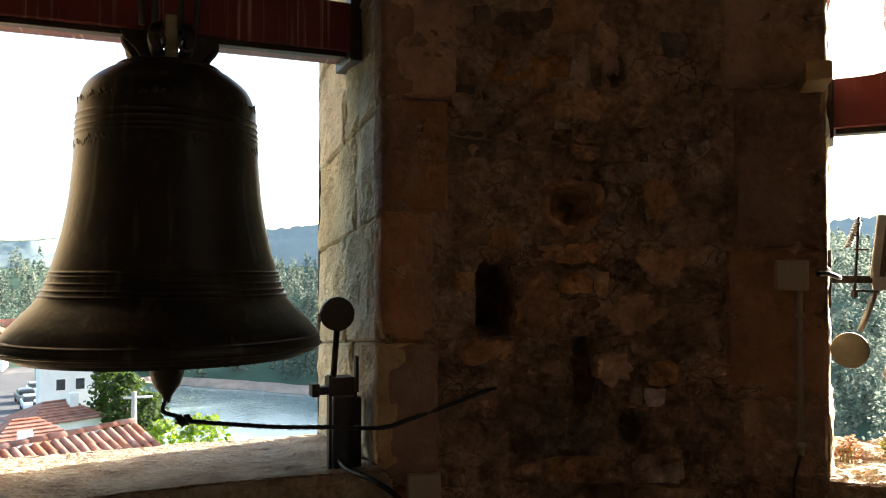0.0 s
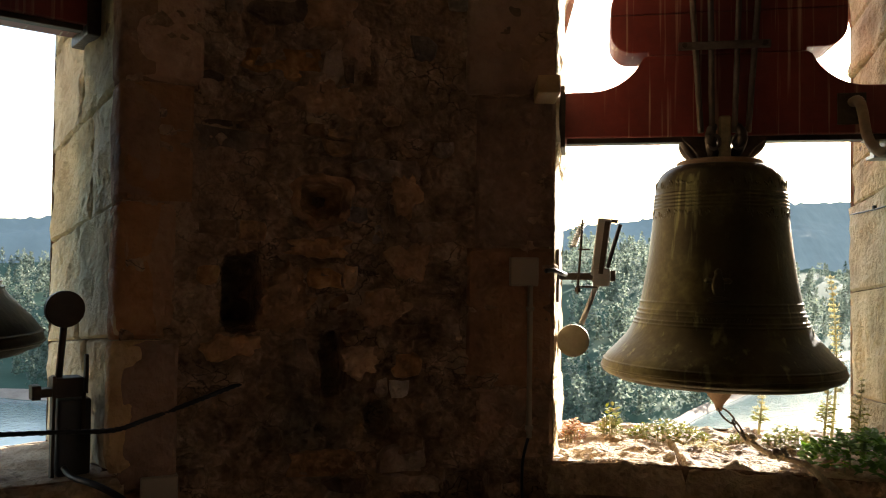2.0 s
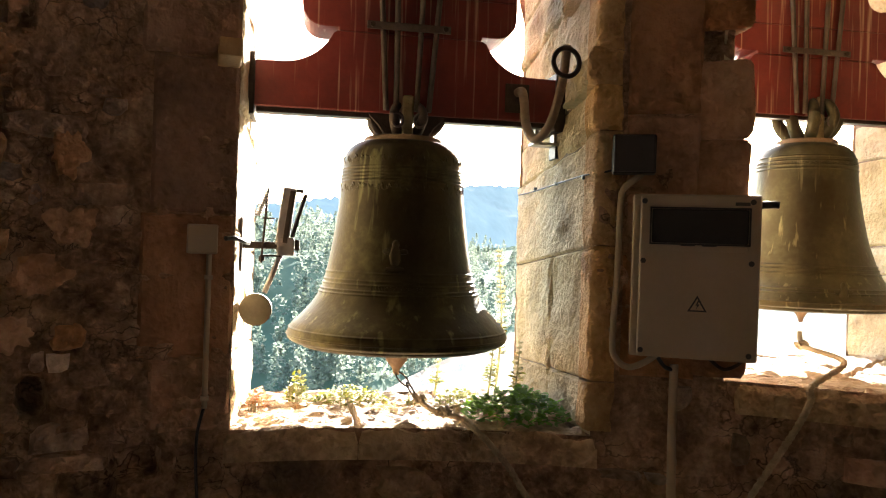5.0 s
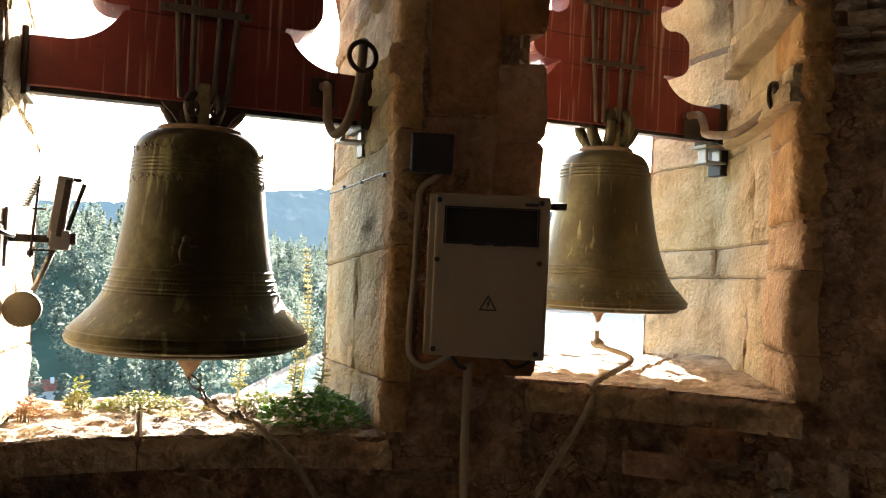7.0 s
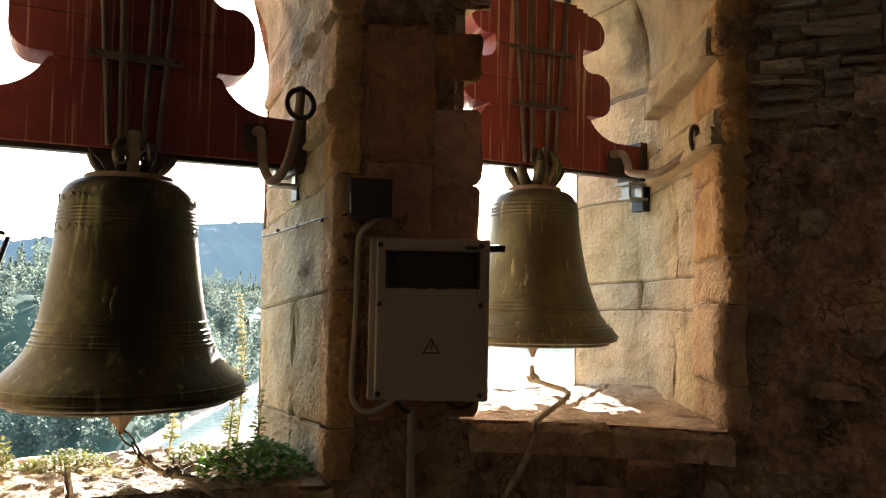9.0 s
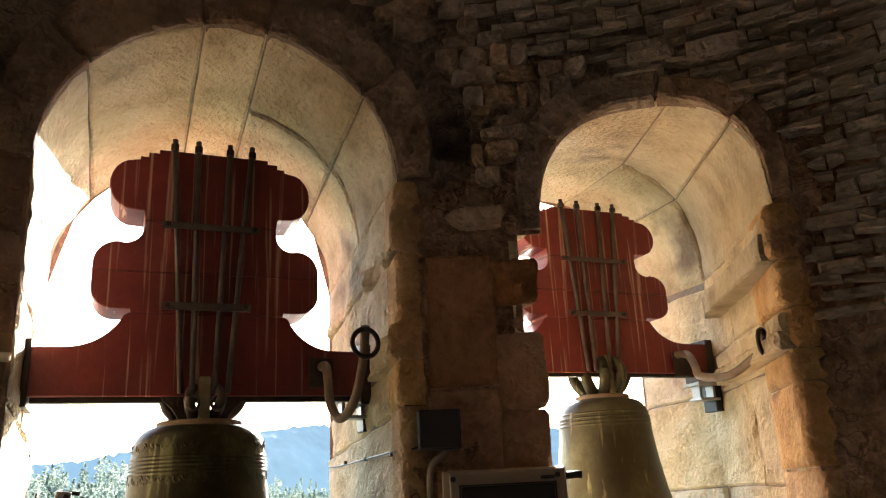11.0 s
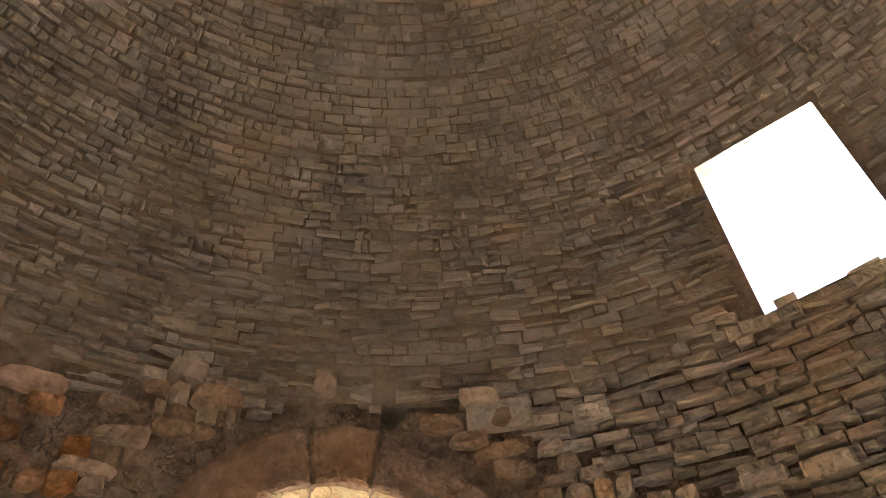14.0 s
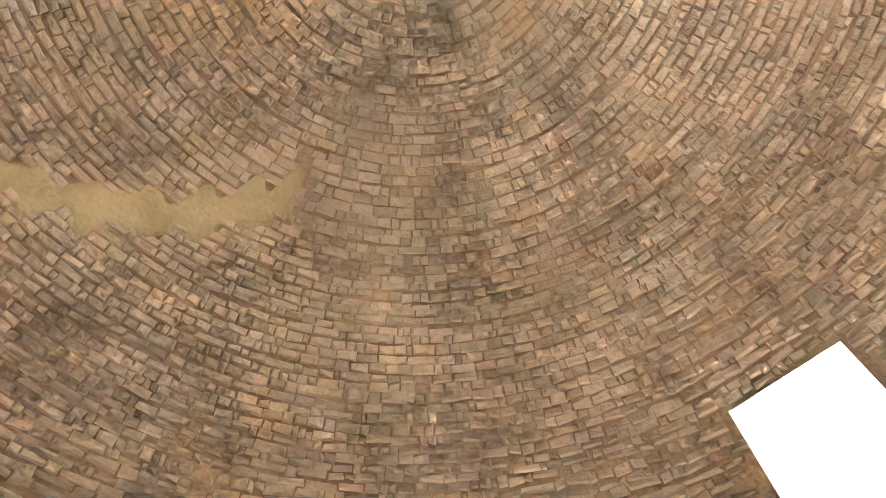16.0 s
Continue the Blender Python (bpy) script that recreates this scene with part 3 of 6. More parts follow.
tagged(new("roof", mesh_of("roof", verts, faces, M["dim_roof"])), "flat dark stone roof round the dome, unseen", "roof", kind="structure")


# ---- bells and their yokes ----
def extruded(outline, depth, y0, bevel=0.004):
    """A plate of the given outline (x, z), depth metres thick from y0, with bevelled rims."""
    bm = bmesh.new()
    f = bm.faces.new([bm.verts.new((x, y0, z)) for x, z in outline])
    ex = bmesh.ops.extrude_face_region(bm, geom=[f])["geom"]
    bmesh.ops.translate(bm, vec=(0, depth, 0), verts=[v for v in ex if isinstance(v, bmesh.types.BMVert)])
    rims = [e for e in bm.edges if abs(e.verts[0].co.y - e.verts[1].co.y) < 1e-5]
    bmesh.ops.bevel(bm, geom=rims, offset=bevel, segments=1, affect="EDGES")
    return bm


CROWN = (-155, -112, -68, -25, 35, 145)


def bell(m, prof, mat, label, clapper_z, yoke_z, clap_mat, friezes=(), figure=None, loops=False, crown_r=0.185, inscription=None):
    b = thing("bell", m, label, "bell", "bells of the tower")
    prof = [(r, z) for r, z in prof]
    inside = [(max(r - 0.045 + 0.0 * z, 0.03), z - 0.02) for r, z in reversed(prof)]
    inside[-1] = (prof[0][0] - 0.03, prof[0][1] + 0.004)
    part("body", lathe("body", [(0.0, prof[-1][1])] + prof[::-1] + inside[::-1], mat), mat, b)
    top, rim = prof[-1][1], prof[0][1]
    # crown: a disc, a middle lug, flared cheeks and curved loops up to the yoke
    tall = yoke_z - top
    part("crown_disc", lathe("crown_disc", [(0.0, top + 0.016), (crown_r - 0.01, top + 0.016), (crown_r, top + 0.008), (crown_r, top - 0.012)], clap_mat), clap_mat, b)
    part("lug", box_bm(0.05, 0.07, tall + 0.09, (0, -0.105, (top + yoke_z) / 2 + 0.03), 0.014, 3), M["worn_bronze"], b)
    for w in CROWN:
        c, q = math.cos(radians(w)), math.sin(radians(w))
        lp = [(0.085, top - 0.01), (0.10, top + tall * 0.18), (0.15, top + tall * 0.5), (0.175, top + tall * 0.78), (0.165, top + tall), (0.13, top + tall * 1.22), (0.06, top + tall * 1.3)]
        lm = mat if loops else M["iron"]
        thick = 0.034 if loops else 0.022
        part("crown_loop", tube_mesh("crown_loop", curve_pts([(r * c, r * q, z) for r, z in lp], 5), lambda f, k=thick: k * (1.25 - 0.45 * f), lm, 12), lm, b)
    for w in (-1, 1):
        ring = [(0.05 * w + 0.024 * math.cos(k * 0.3927), -0.165, yoke_z - tall * 0.35 + 0.03 * math.sin(k * 0.3927)) for k in range(16)]
        part("crown_ring", tube_mesh("crown_ring", ring, 0.007, M["rod_iron"], 8, True), M["rod_iron"], b)
    if not loops:
        outline = [(0.10, top), (0.105, top + tall * 0.2), (0.13, top + tall * 0.5), (0.17, top + tall * 0.8), (0.19, top + tall * 1.15), (0.17, top + tall * 1.6), (0.12, top + tall * 1.85)]
        for w in (-1, 1):
            part("crown_cheek", extruded([(w * x, z) for x, z in outline] + [(w * 0.065, z) for _, z in reversed(outline)], 0.05, -0.10), M["iron"], b)
    clap = part("clapper", lathe("clapper", [(0.0, clapper_z), (0.012, clapper_z + 0.002), (0.02, clapper_z + 0.03), (0.05, clapper_z + 0.07), (0.066, clapper_z + 0.12), (0.062, clapper_z + 0.17), (0.035, clapper_z + 0.23), (0.022, clapper_z + 0.3), (0.018, top - 0.1), (0.0, top - 0.05)], clap_mat), clap_mat, b, "rust-brown clapper")
    # raised ornament: a row of small leaves below the shoulder, and a plain figure on the waist
    for z, n, tallness in friezes:
        r_at = min(prof, key=lambda p: abs(p[1] - z))[0]
        bm = bmesh.new()
        rr = random.Random(2)
        for k in range(n):
            w = 2 * math.pi * k / n
            for _ in range(3):
                m4 = Matrix.Rotation(w + rr.uniform(-0.04, 0.04), 4, "Z") @ pose(r_at - 0.0015, 0, z + rr.uniform(-0.8, 0.8) * tallness, rr.uniform(-60, 60), 0, 0)
                bmesh.ops.create_icosphere(bm, subdivisions=1, radius=1, matrix=m4 @ Matrix.Diagonal((0.0045, rr.uniform(0.004, 0.009), tallness * rr.uniform(0.5, 0.9), 1)))
        tagged(part("frieze", bm, mat, b), kind="stuff")
    if inscription:
        z, w0, count = inscription
        rr = random.Random(6)
        bm = bmesh.new()
        r_at = min(prof, key=lambda p: abs(p[1] - z))[0]
        for k in range(count):
            if rr.random() < 0.8:
                box_bm(0.004, rr.uniform(0.004, 0.009), 0.016, (0, 0, 0), bm=bm)
                last = bm.verts[:][-8:]
                bmesh.ops.transform(bm, matrix=Matrix.Rotation(radians(w0 + k * 2.1), 4, "Z") @ pose(r_at + 0.001, 0, z), verts=last)
        tagged(part("inscription", bm, mat, b), kind="stuff")
    if figure:
        z, w = figure
        r_at = min(prof, key=lambda p: abs(p[1] - z))[0]
        bm = bmesh.new()
        for dx, dz, sx, sz in ((0, 0.05, 0.016, 0.02), (0, 0.0, 0.026, 0.05), (-0.035, 0.02, 0.02, 0.012), (0.035, 0.02, 0.02, 0.012), (0, -0.055, 0.045, 0.015)):
            bmesh.ops.create_icosphere(bm, subdivisions=2, radius=1, matrix=Matrix.Rotation(radians(w), 4, "Z") @ pose(r_at + 0.004 - dz * 0.2, dx, z + dz) @ Matrix.Diagonal((0.010, sx, sz, 1)))
        part("relief", bm, mat, b)
    return b


def steps(prof, bands):
    """Profile refined, with raised bands at the given heights."""
    out = []
    pts = curve_pts([(r, 0, z) for r, z in prof], 24)
    for p in pts:
        r = p.x
        for z, hgt, lift in bands:
            d = abs(p.z - z) / hgt
            if d < 1:
                r += lift * (1 - d * d)
        out.append((r, p.z))
    return out


def lines(*zs, h=0.005, lift=0.005):
    return [(z, h, lift) for z in zs]


BELL2 = [(0.490, 1.032), (0.505, 1.045), (0.508, 1.07), (0.49, 1.105), (0.445, 1.15), (0.40, 1.20), (0.370, 1.25), (0.35, 1.30), (0.333, 1.37), (0.318, 1.45), (0.306, 1.53), (0.293, 1.63), (0.284, 1.72), (0.279, 1.79), (0.272, 1.85), (0.258, 1.888), (0.232, 1.915), (0.195, 1.932), (0.10, 1.94)]
b2 = bell(axis(71) @ pose(0.294, 3.55, 0.038) @ Matrix.Diagonal((0.985, 0.985, 1, 1)), steps(BELL2, lines(1.062, 1.092, 1.255, 1.27, 1.295, 1.312, 1.345, lift=0.004) + lines(1.745, 1.76, 1.775, 1.79, 1.805, lift=0.0035)), M["bronze"], "greenish weathered bronze bell hanging from a red wooden yoke", 0.872, 2.06, M["rust"], ((1.715, 60, 0.022), (1.838, 60, 0.022)), (1.42, -100), inscription=(1.283, -115, 18))
BELL3 = [(0.535, 1.222), (0.553, 1.232), (0.553, 1.26), (0.515, 1.30), (0.465, 1.35), (0.43, 1.40), (0.395, 1.48), (0.365, 1.56), (0.34, 1.66), (0.318, 1.77), (0.303, 1.87), (0.295, 1.95), (0.283, 2.01), (0.25, 2.06), (0.19, 2.085), (0.10, 2.095)]
b3 = bell(axis(71) @ pose(2.33, 3.55, 0.155) @ Matrix.Diagonal((0.80, 0.80, 0.92, 1)), steps(BELL3, lines(1.255, 1.30, 1.32, 1.395, 1.415, 1.435, lift=0.007) + lines(1.94, 1.96, 1.98, 2.005)), M["pale_bronze"], "smaller tan bronze bell streaked pale by rain", 1.12, 2.26, M["rust"], ((1.97, 60, 0.012),), (1.29, -100), True, 0.18)
BELL1 = [(0.575, 1.215), (0.59, 1.235), (0.585, 1.265), (0.555, 1.31), (0.51, 1.36), (0.465, 1.41), (0.438, 1.46), (0.418, 1.52), (0.392, 1.61), (0.372, 1.70), (0.356, 1.80), (0.345, 1.92), (0.338, 2.02), (0.334, 2.10), (0.325, 2.17), (0.298, 2.23), (0.24, 2.28), (0.20, 2.295), (0.10, 2.30)]
b1 = bell(axis(119) @ pose(-0.17, 3.5, 0), steps(BELL1, lines(1.235, 1.27, 1.43, 1.45, 1.475, 1.50, 1.515, lift=0.007) + lines(2.03, 2.05, 2.075, 2.10)), M["dark_bronze"], "large dark bronze bell hanging from a wooden yoke", 1.005, 2.42, M["dark_bronze"], ((1.99, 60, 0.02), (2.15, 60, 0.022)), None, False, 0.2)


def arc(cx, cz, r, a0, a1, n=10, rz=None):
    return [(cx + r * math.cos(radians(a0 + (a1 - a0) * k / n)), cz + (rz or r) * math.sin(radians(a0 + (a1 - a0) * k / n))) for k in range(n + 1)]


def timber(parent, right, depth, y0):
    """A timber of the yoke from its right-hand outline, mirrored, bevelled."""
    outline = right + [(-x, z) for x, z in reversed(right)]
    bm = bmesh.new()
    vs = [bm.verts.new((x, y0, z)) for x, z in outline]
    f = bm.faces.new(vs)
    ex = bmesh.ops.extrude_face_region(bm, geom=[f])["geom"]
    bmesh.ops.translate(bm, vec=(0, depth, 0), verts=[v for v in ex if isinstance(v, bmesh.types.BMVert)])
    long = [e for e in bm.edges if abs(e.verts[0].co.y - e.verts[1].co.y) < 1e-5]
    bmesh.ops.bevel(bm, geom=long, offset=0.004, segments=1, affect="EDGES")
    return part("timber", bm, M["red_wood"], parent)


def yoke(m, label, dz=0.0, half=0.675):
    y = thing("bell_yoke", m, label, "bell yoke", "yokes of the bells")
    g = 0.002
    timber(y, [(half, 2.09 + dz), (half, 2.288 + dz)] + [(0.56, 2.29 + dz)] + arc(0.56, 2.53 + dz, 0.24, -90, -155, 9)[1:] + [(0.325, 2.44 + dz - g)], 0.24, -0.12)
    timber(y, [(0.318, 2.44 + dz), (0.322, 2.455 + dz)] + arc(0.39, 2.545 + dz, 0.09, -90, 0, 7) + [(0.48, 2.62 + dz - g)], 0.24, -0.12)
    timber(y, [(0.48, 2.62 + dz)] + arc(0.38, 2.65 + dz, 0.10, 10, 90, 7) + arc(0.36, 2.82 + dz, 0.075, -90, -180, 6) + [(0.285, 2.85 + dz - g)], 0.24, -0.12)
    timber(y, [(0.285, 2.85 + dz), (0.29, 2.895 + dz), (0.36, 2.90 + dz)] + arc(0.345, 3.015 + dz, 0.092, -75, 75, 9, 0.115) + [(0.32, 3.135 + dz), (0.318, 3.15 + dz), (0.285, 3.15 + dz), (0.285, 3.172 + dz), (0.24, 3.172 + dz), (0.24, 3.19 + dz)], 0.24, -0.12)
    part("rail", box_bm(half * 2 - 0.02, 0.05, 0.022, (0, -0.07, 2.079 + dz), 0.003), M["iron"], y)
    for side in (-1, 1):
        part("end_plate", box_bm(0.05, 0.26, 0.27, (side * (half + 0.022), 0, 2.185 + dz), 0.006), M["iron"], y)
    for sx0, sx1, z, hh in ((-0.215, 0.205, 2.827, 0.03), (-0.20, 0.172, 2.466, 0.034)):
        part("strap", box_bm(sx1 - sx0, 0.012, hh, ((sx0 + sx1) / 2, -0.152, z + dz), 0.003), M["rod_iron"], y)
        for bx in (sx0 + 0.025, sx1 - 0.025):
            bolt = cyl_bm(0.012, 0.016, (bx, -0.16, z + dz), "Y", 6)
            part("bolt", bolt, M["iron"], y)
    for xt, xb in ((-0.178, -0.105), (-0.075, -0.06), (0.065, 0.03), (0.165, 0.085)):
        part("rod", tube_mesh("rod", [(xt, -0.133, 3.24 + dz), (xb, -0.138, 2.10 + dz)], 0.0125, M["rod_iron"]), M["rod_iron"], y)
        part("nut", cyl_bm(0.019, 0.03, (xt, -0.133, 3.20 + dz), "Z", 6), M["iron"], y)
    return y


yoke(axis(71) @ pose(0.30, 3.55, 0), "tall red-painted wooden bell yoke with iron straps and rods")
yoke(axis(71) @ pose(2.30, 3.55, 0.460) @ Matrix.Diagonal((0.97, 0.8, 0.82, 1)), "tall red-painted wooden bell yoke half hidden behind the pier", 0.04, 0.70)
yoke(axis(119) @ pose(-0.17, 3.5, 0), "dark red wooden bell yoke with rail beneath", 0.34, 0.70)

# ---- ground, lake ----
LAKE = -30.0


def shore(a):
    pts = [(-180, 150), (0, 620), (30, 620), (50, 440), (57, 260), (62, 195), (66, 152), (72, 146), (85, 146), (97, 165), (106, 200), (118, 235), (125, 160), (180, 150)]
    for (a0, s0), (a1, s1) in zip(pts, pts[1:]):
        if a0 <= a <= a1:
            return s0 + (s1 - s0) * (a - a0) / (a1 - a0)
    return 200


def skyline(a):
    """Height of the far skyline, in degrees over the horizon."""
    pts = [(-180, 3), (20, 3), (36, 3.2), (50, 4.6), (60, 4.7), (68, 3.8), (75, 2.8), (86, 2.6), (100, 3.0), (108, 3.4), (118, 2.2), (180, 2.0)]
    for (a0, s0), (a1, s1) in zip(pts, pts[1:]):
        if a0 <= a <= a1:
            return s0 + (s1 - s0) * (a - a0) / (a1 - a0) + 0.25 * noise.noise(Vector((a * 0.3, 1.7, 0)))
    return 2.0


def ground_z(a, r):
    """Height of the land: the tower's hill, the lake bed, the far hills."""
    s = shore(a)
    near = -9 - (r - 5) * 0.22
    town = max(0.0, min(1.0, (a - 116) / 7)) if a < 200 else 0
    if r < 125:
        z = max(near, LAKE - 4)
        z = z * (1 - town) + (-8 - r * 0.05) * town
        return z
    bed = LAKE - 4
    bed = bed * (1 - town) + (-8 - r * 0.05) * town
    if r < s - 8:
        return bed
    rise = 0.30 if 66 < a < 95 else 0.16
    up = LAKE + (r - s) * rise
    cap = 58 + 22 * noise.noise(Vector((a * 0.045, 0.5, 0))) + 10 * noise.noise(Vector((a * 0.2, r * 0.002, 4))) + max(0, r - 900) * 0.03
    cap = cap * min(1, 0.25 + (r - s) / 700)
    up = min(up, LAKE + 8 + (r - s) * 0.09 + cap * 0.5, cap)
    up += 5 * noise.noise(Vector((a * 0.15, r * 0.012, 9))) * min(1, (r - s + 8) / 100)
    up = min(up, r * math.tan(radians(skyline(a))) - 10)
    return max(up, bed)


def ground():
    rs = [4.5, 6, 9, 14, 20, 30, 42, 56, 72, 90, 108, 125] + [140 + 16 * k for k in range(34)] + [720 + 60 * k for k in range(12)] + [1500, 1800, 2200, 2800, 3500]
    angs = [k * 1.25 for k in range(-16, 121)] + [155 + k * 5 for k in range(0, 37)]
    verts, faces = [], []
    for r in rs:
        for a in angs:
            aa = a if a <= 180 else a - 360
            verts.append((CX + r * math.cos(radians(a)), CY + r * math.sin(radians(a)), ground_z(aa, r)))
    w = len(angs)
    for i in range(len(rs) - 1):
        for j in range(w - 1):
            faces.append((i * w + j, i * w + j + 1, (i + 1) * w + j + 1, (i + 1) * w + j))
    return mesh_of("ground", verts, faces, M["land"], True)


M["land"] = rough_surface("land", [(0.1, (0.04, 0.07, 0.05)), (0.6, (0.065, 0.10, 0.07)), (0.95, (0.10, 0.13, 0.09))], 0.03, 0.5, bump=0.3)
M["land"].node_tree.nodes["Principled BSDF"].inputs["Specular IOR Level"].default_value = 0.05
wat, wnodes, wl, wb = nodes_of("lake_water")
wb.inputs["Base Color"].default_value = (0.19, 0.25, 0.235, 1)
wb.inputs["Roughness"].default_value = 0.12
wave = wnodes.new("ShaderNodeTexNoise")
wave.inputs["Scale"].default_value = 0.8
wgeo = wnodes.new("ShaderNodeNewGeometry")
wl.new(wgeo.outputs["Position"], wave.inputs["Vector"])
wbump = wnodes.new("ShaderNodeBump")
wbump.inputs["Strength"].default_value, wbump.inputs["Distance"].default_value = 0.10, 0.4
wl.new(wave.outputs["Fac"], wbump.inputs["Height"])
wl.new(wbump.outputs["Normal"], wb.inputs["Normal"])
tagged(new("ground", ground()), "wooded hills and land round the lake", "ground", kind="structure")
tagged(new("water", mesh_of("water", [(-1500, -1500, LAKE), (2500, -1500, LAKE), (2500, 2500, LAKE), (-1500, 2500, LAKE)], [(0, 1, 2, 3)], wat)), "calm blue-green lake below the tower", "water", kind="structure")


# ---- fittings in the bell chamber ----
def wall_frame(a, z, h=0.0):
    """Frame on the round wall: x to the right, y into the wall."""
    return axis(a) @ pose(0, R - h, z)


def cabinet():
    c = thing("electric_cabinet", wall_frame(45.35, 1.425, 0.16), "beige plastic electric cabinet with a dark breaker window on the pier", "electric cabinet")
    part("case", box_bm(0.455, 0.10, 0.61, (0.008, 0.055, 0), 0.012, 3), M["plastic"], c)
    lid = part("lid", box_bm(0.42, 0.045, 0.60, (0.02, -0.018, 0), 0.012, 3), M["plastic"], c)
    part("window", box_bm(0.335, 0.012, 0.125, (0.02, -0.042, 0.185), 0.006), M["smoked"], lid, "smoked plastic breaker window")
    for sx, sz, x, z in ((0.345, 0.006, 0.02, 0.251), (0.345, 0.006, 0.02, 0.119), (0.006, 0.138, -0.152, 0.185), (0.006, 0.138, 0.192, 0.185)):
        part("window_frame", box_bm(sx, 0.012, sz, (x, -0.043, z), 0.002), M["black"], lid)
    part("label_strip", box_bm(0.335, 0.006, 0.02, (0.02, -0.042, 0.104), 0.002), M["plastic"], lid)
    for x in (-0.02, 0.055):
        part("latch", box_bm(0.05, 0.014, 0.008, (x, -0.044, 0.116), 0.002), M["black"], lid)
    for x in (-0.175, 0.20):
        for z in (0.275, 0.055, -0.275):
            part("screw", cyl_bm(0.010, 0.012, (x, -0.042, z), "Y", 12), M["black"], lid)
    part("corner_badge", box_bm(0.05, 0.004, 0.012, (0.165, -0.0425, 0.268)), M["black"], lid)
    # warning triangle with its flash
    bm = bmesh.new()
    cx, cz, q = 0.02, -0.105, 0.034
    outer = [(cx - q, cz - q * 0.6), (cx + q, cz - q * 0.6), (cx, cz + q * 1.15)]
    inner = [(cx - q * 0.72, cz - q * 0.44), (cx + q * 0.72, cz - q * 0.44), (cx, cz + q * 0.8)]
    vo = [bm.verts.new((x, -0.0425, z)) for x, z in outer]
    vi = [bm.verts.new((x, -0.0425, z)) for x, z in inner]
    for i in range(3):
        bm.faces.new((vo[i], vo[(i + 1) % 3], vi[(i + 1) % 3], vi[i]))
    flash = [(0.003, 0.022), (-0.006, 0.002), (0.0, 0.002), (-0.004, -0.014), (0.008, 0.007), (0.002, 0.007), (0.008, 0.022)]
    bm.faces.new([bm.verts.new((cx + x, -0.0425, cz + z)) for x, z in flash])
    part("warning_triangle", bm, M["black"], lid, "black electric warning triangle")
    part("plug", tube_mesh("plug", [(0.235, 0.03, 0.27), (0.28, 0.03, 0.272), (0.295, 0.03, 0.27)], 0.014, M["black"]), M["black"], c)
    return c


M["smoked"] = rough_surface("smoked_window", [(0.1, (0.015, 0.015, 0.016)), (0.8, (0.03, 0.03, 0.03))], 3, 50, rough=0.38, bump=0.0, vary=0.02)
M["smoked"].node_tree.nodes["Principled BSDF"].inputs["Specular IOR Level"].default_value = 0.2
# the wedge's sunlit glow is put into this orange yellow
M["sun_glow_stone"] = rough_surface("sun_glow_stone", [(0.1, (0.50, 0.27, 0.06)), (0.8, (0.70, 0.42, 0.12))], 9, 60, bump=0.5)
cabinet()

# black control box above it
blk = thing("control_box", wall_frame(49.6, 1.887, 0.10), "small black plastic control box on the pier", "control box")
part("case", box_bm(0.165, 0.09, 0.15, (0, 0.05, 0), 0.008, 3), M["black"], blk)
part("cover", box_bm(0.155, 0.015, 0.14, (0, -0.002, 0), 0.006), M["black"], blk)

# conduits along the pier


def conduit(name, pts, r, mat, label, clips=()):
    """A pipe on the wall: points as plan angle, height, distance from the wall."""
    c = thing(name, Matrix(), label, "conduit")
    part("pipe", tube_mesh("pipe", curve_pts([wall_at(a, z, h) for a, z, h in pts], 6), r, mat, 10), mat, c)
    for a, z in clips:
        part("clip", box_bm(0.03, 0.03, 0.016), M["plastic"], c).matrix_basis = wall_frame(a, z, 0.02)
    return c


conduit("conduit", [(48.9, 1.82, 0.03), (49.3, 1.80, 0.04), (50.3, 1.75, 0.035), (50.45, 1.65, 0.03), (50.5, 1.45, 0.03), (50.7, 1.16, 0.03), (50.4, 1.09, 0.035), (49.5, 1.06, 0.04), (48.4, 1.085, 0.06), (47.6, 1.12, 0.08)], 0.0125, M["plastic"], "beige plastic conduit bent round the cabinet", [(50.5, 1.64), (50.7, 1.2)])
conduit("conduit", [(46.3, 1.08, 0.03), (46.3, 0.8, 0.03), (46.15, 0.4, 0.03), (46.1, 0.0, 0.03)], 0.017, M["plastic"], "beige plastic conduit down the wall under the cabinet", [(46.3, 0.96), (46.15, 0.7)])
conduit("conduit", [(41.6, 1.58, 0.05), (41.5, 1.5, 0.05), (41.4, 1.3, 0.05), (41.5, 1.14, 0.05)], 0.011, M["plastic"], "short beige conduit beside the cabinet")
cable = thing("cable", Matrix(), "black cable hanging under the cabinet", "cable")
part("lead", tube_mesh("lead", curve_pts([wall_at(a, z, h) for a, z, h in ((47.6, 1.12, 0.08), (47.0, 1.075, 0.06), (46.4, 1.06, 0.035))], 6), 0.008, M["black"]), M["black"], cable)
cable = thing("cable", Matrix(), "grey cable looped below the cabinet", "cable")
part("lead", tube_mesh("lead", curve_pts([wall_at(a, z, h) for a, z, h in ((44.0, 1.12, 0.08), (43.0, 1.08, 0.06), (42.0, 1.10, 0.05), (41.5, 1.14, 0.05))], 6), 0.007, M["iron"]), M["iron"], cable)

# junction boxes


def junction_box(a, z, w, h, label):
    j = thing("junction_box", wall_frame(a, z, 0.05), label, "junction box", "junction boxes")
    part("case", box_bm(w, 0.05, h, (0, 0.025, 0), 0.008, 3), M["plastic"], j)
    part("lid", box_bm(w * 0.96, 0.012, h * 0.96, (0, -0.003, 0), 0.006), M["plastic"], j)
    return j


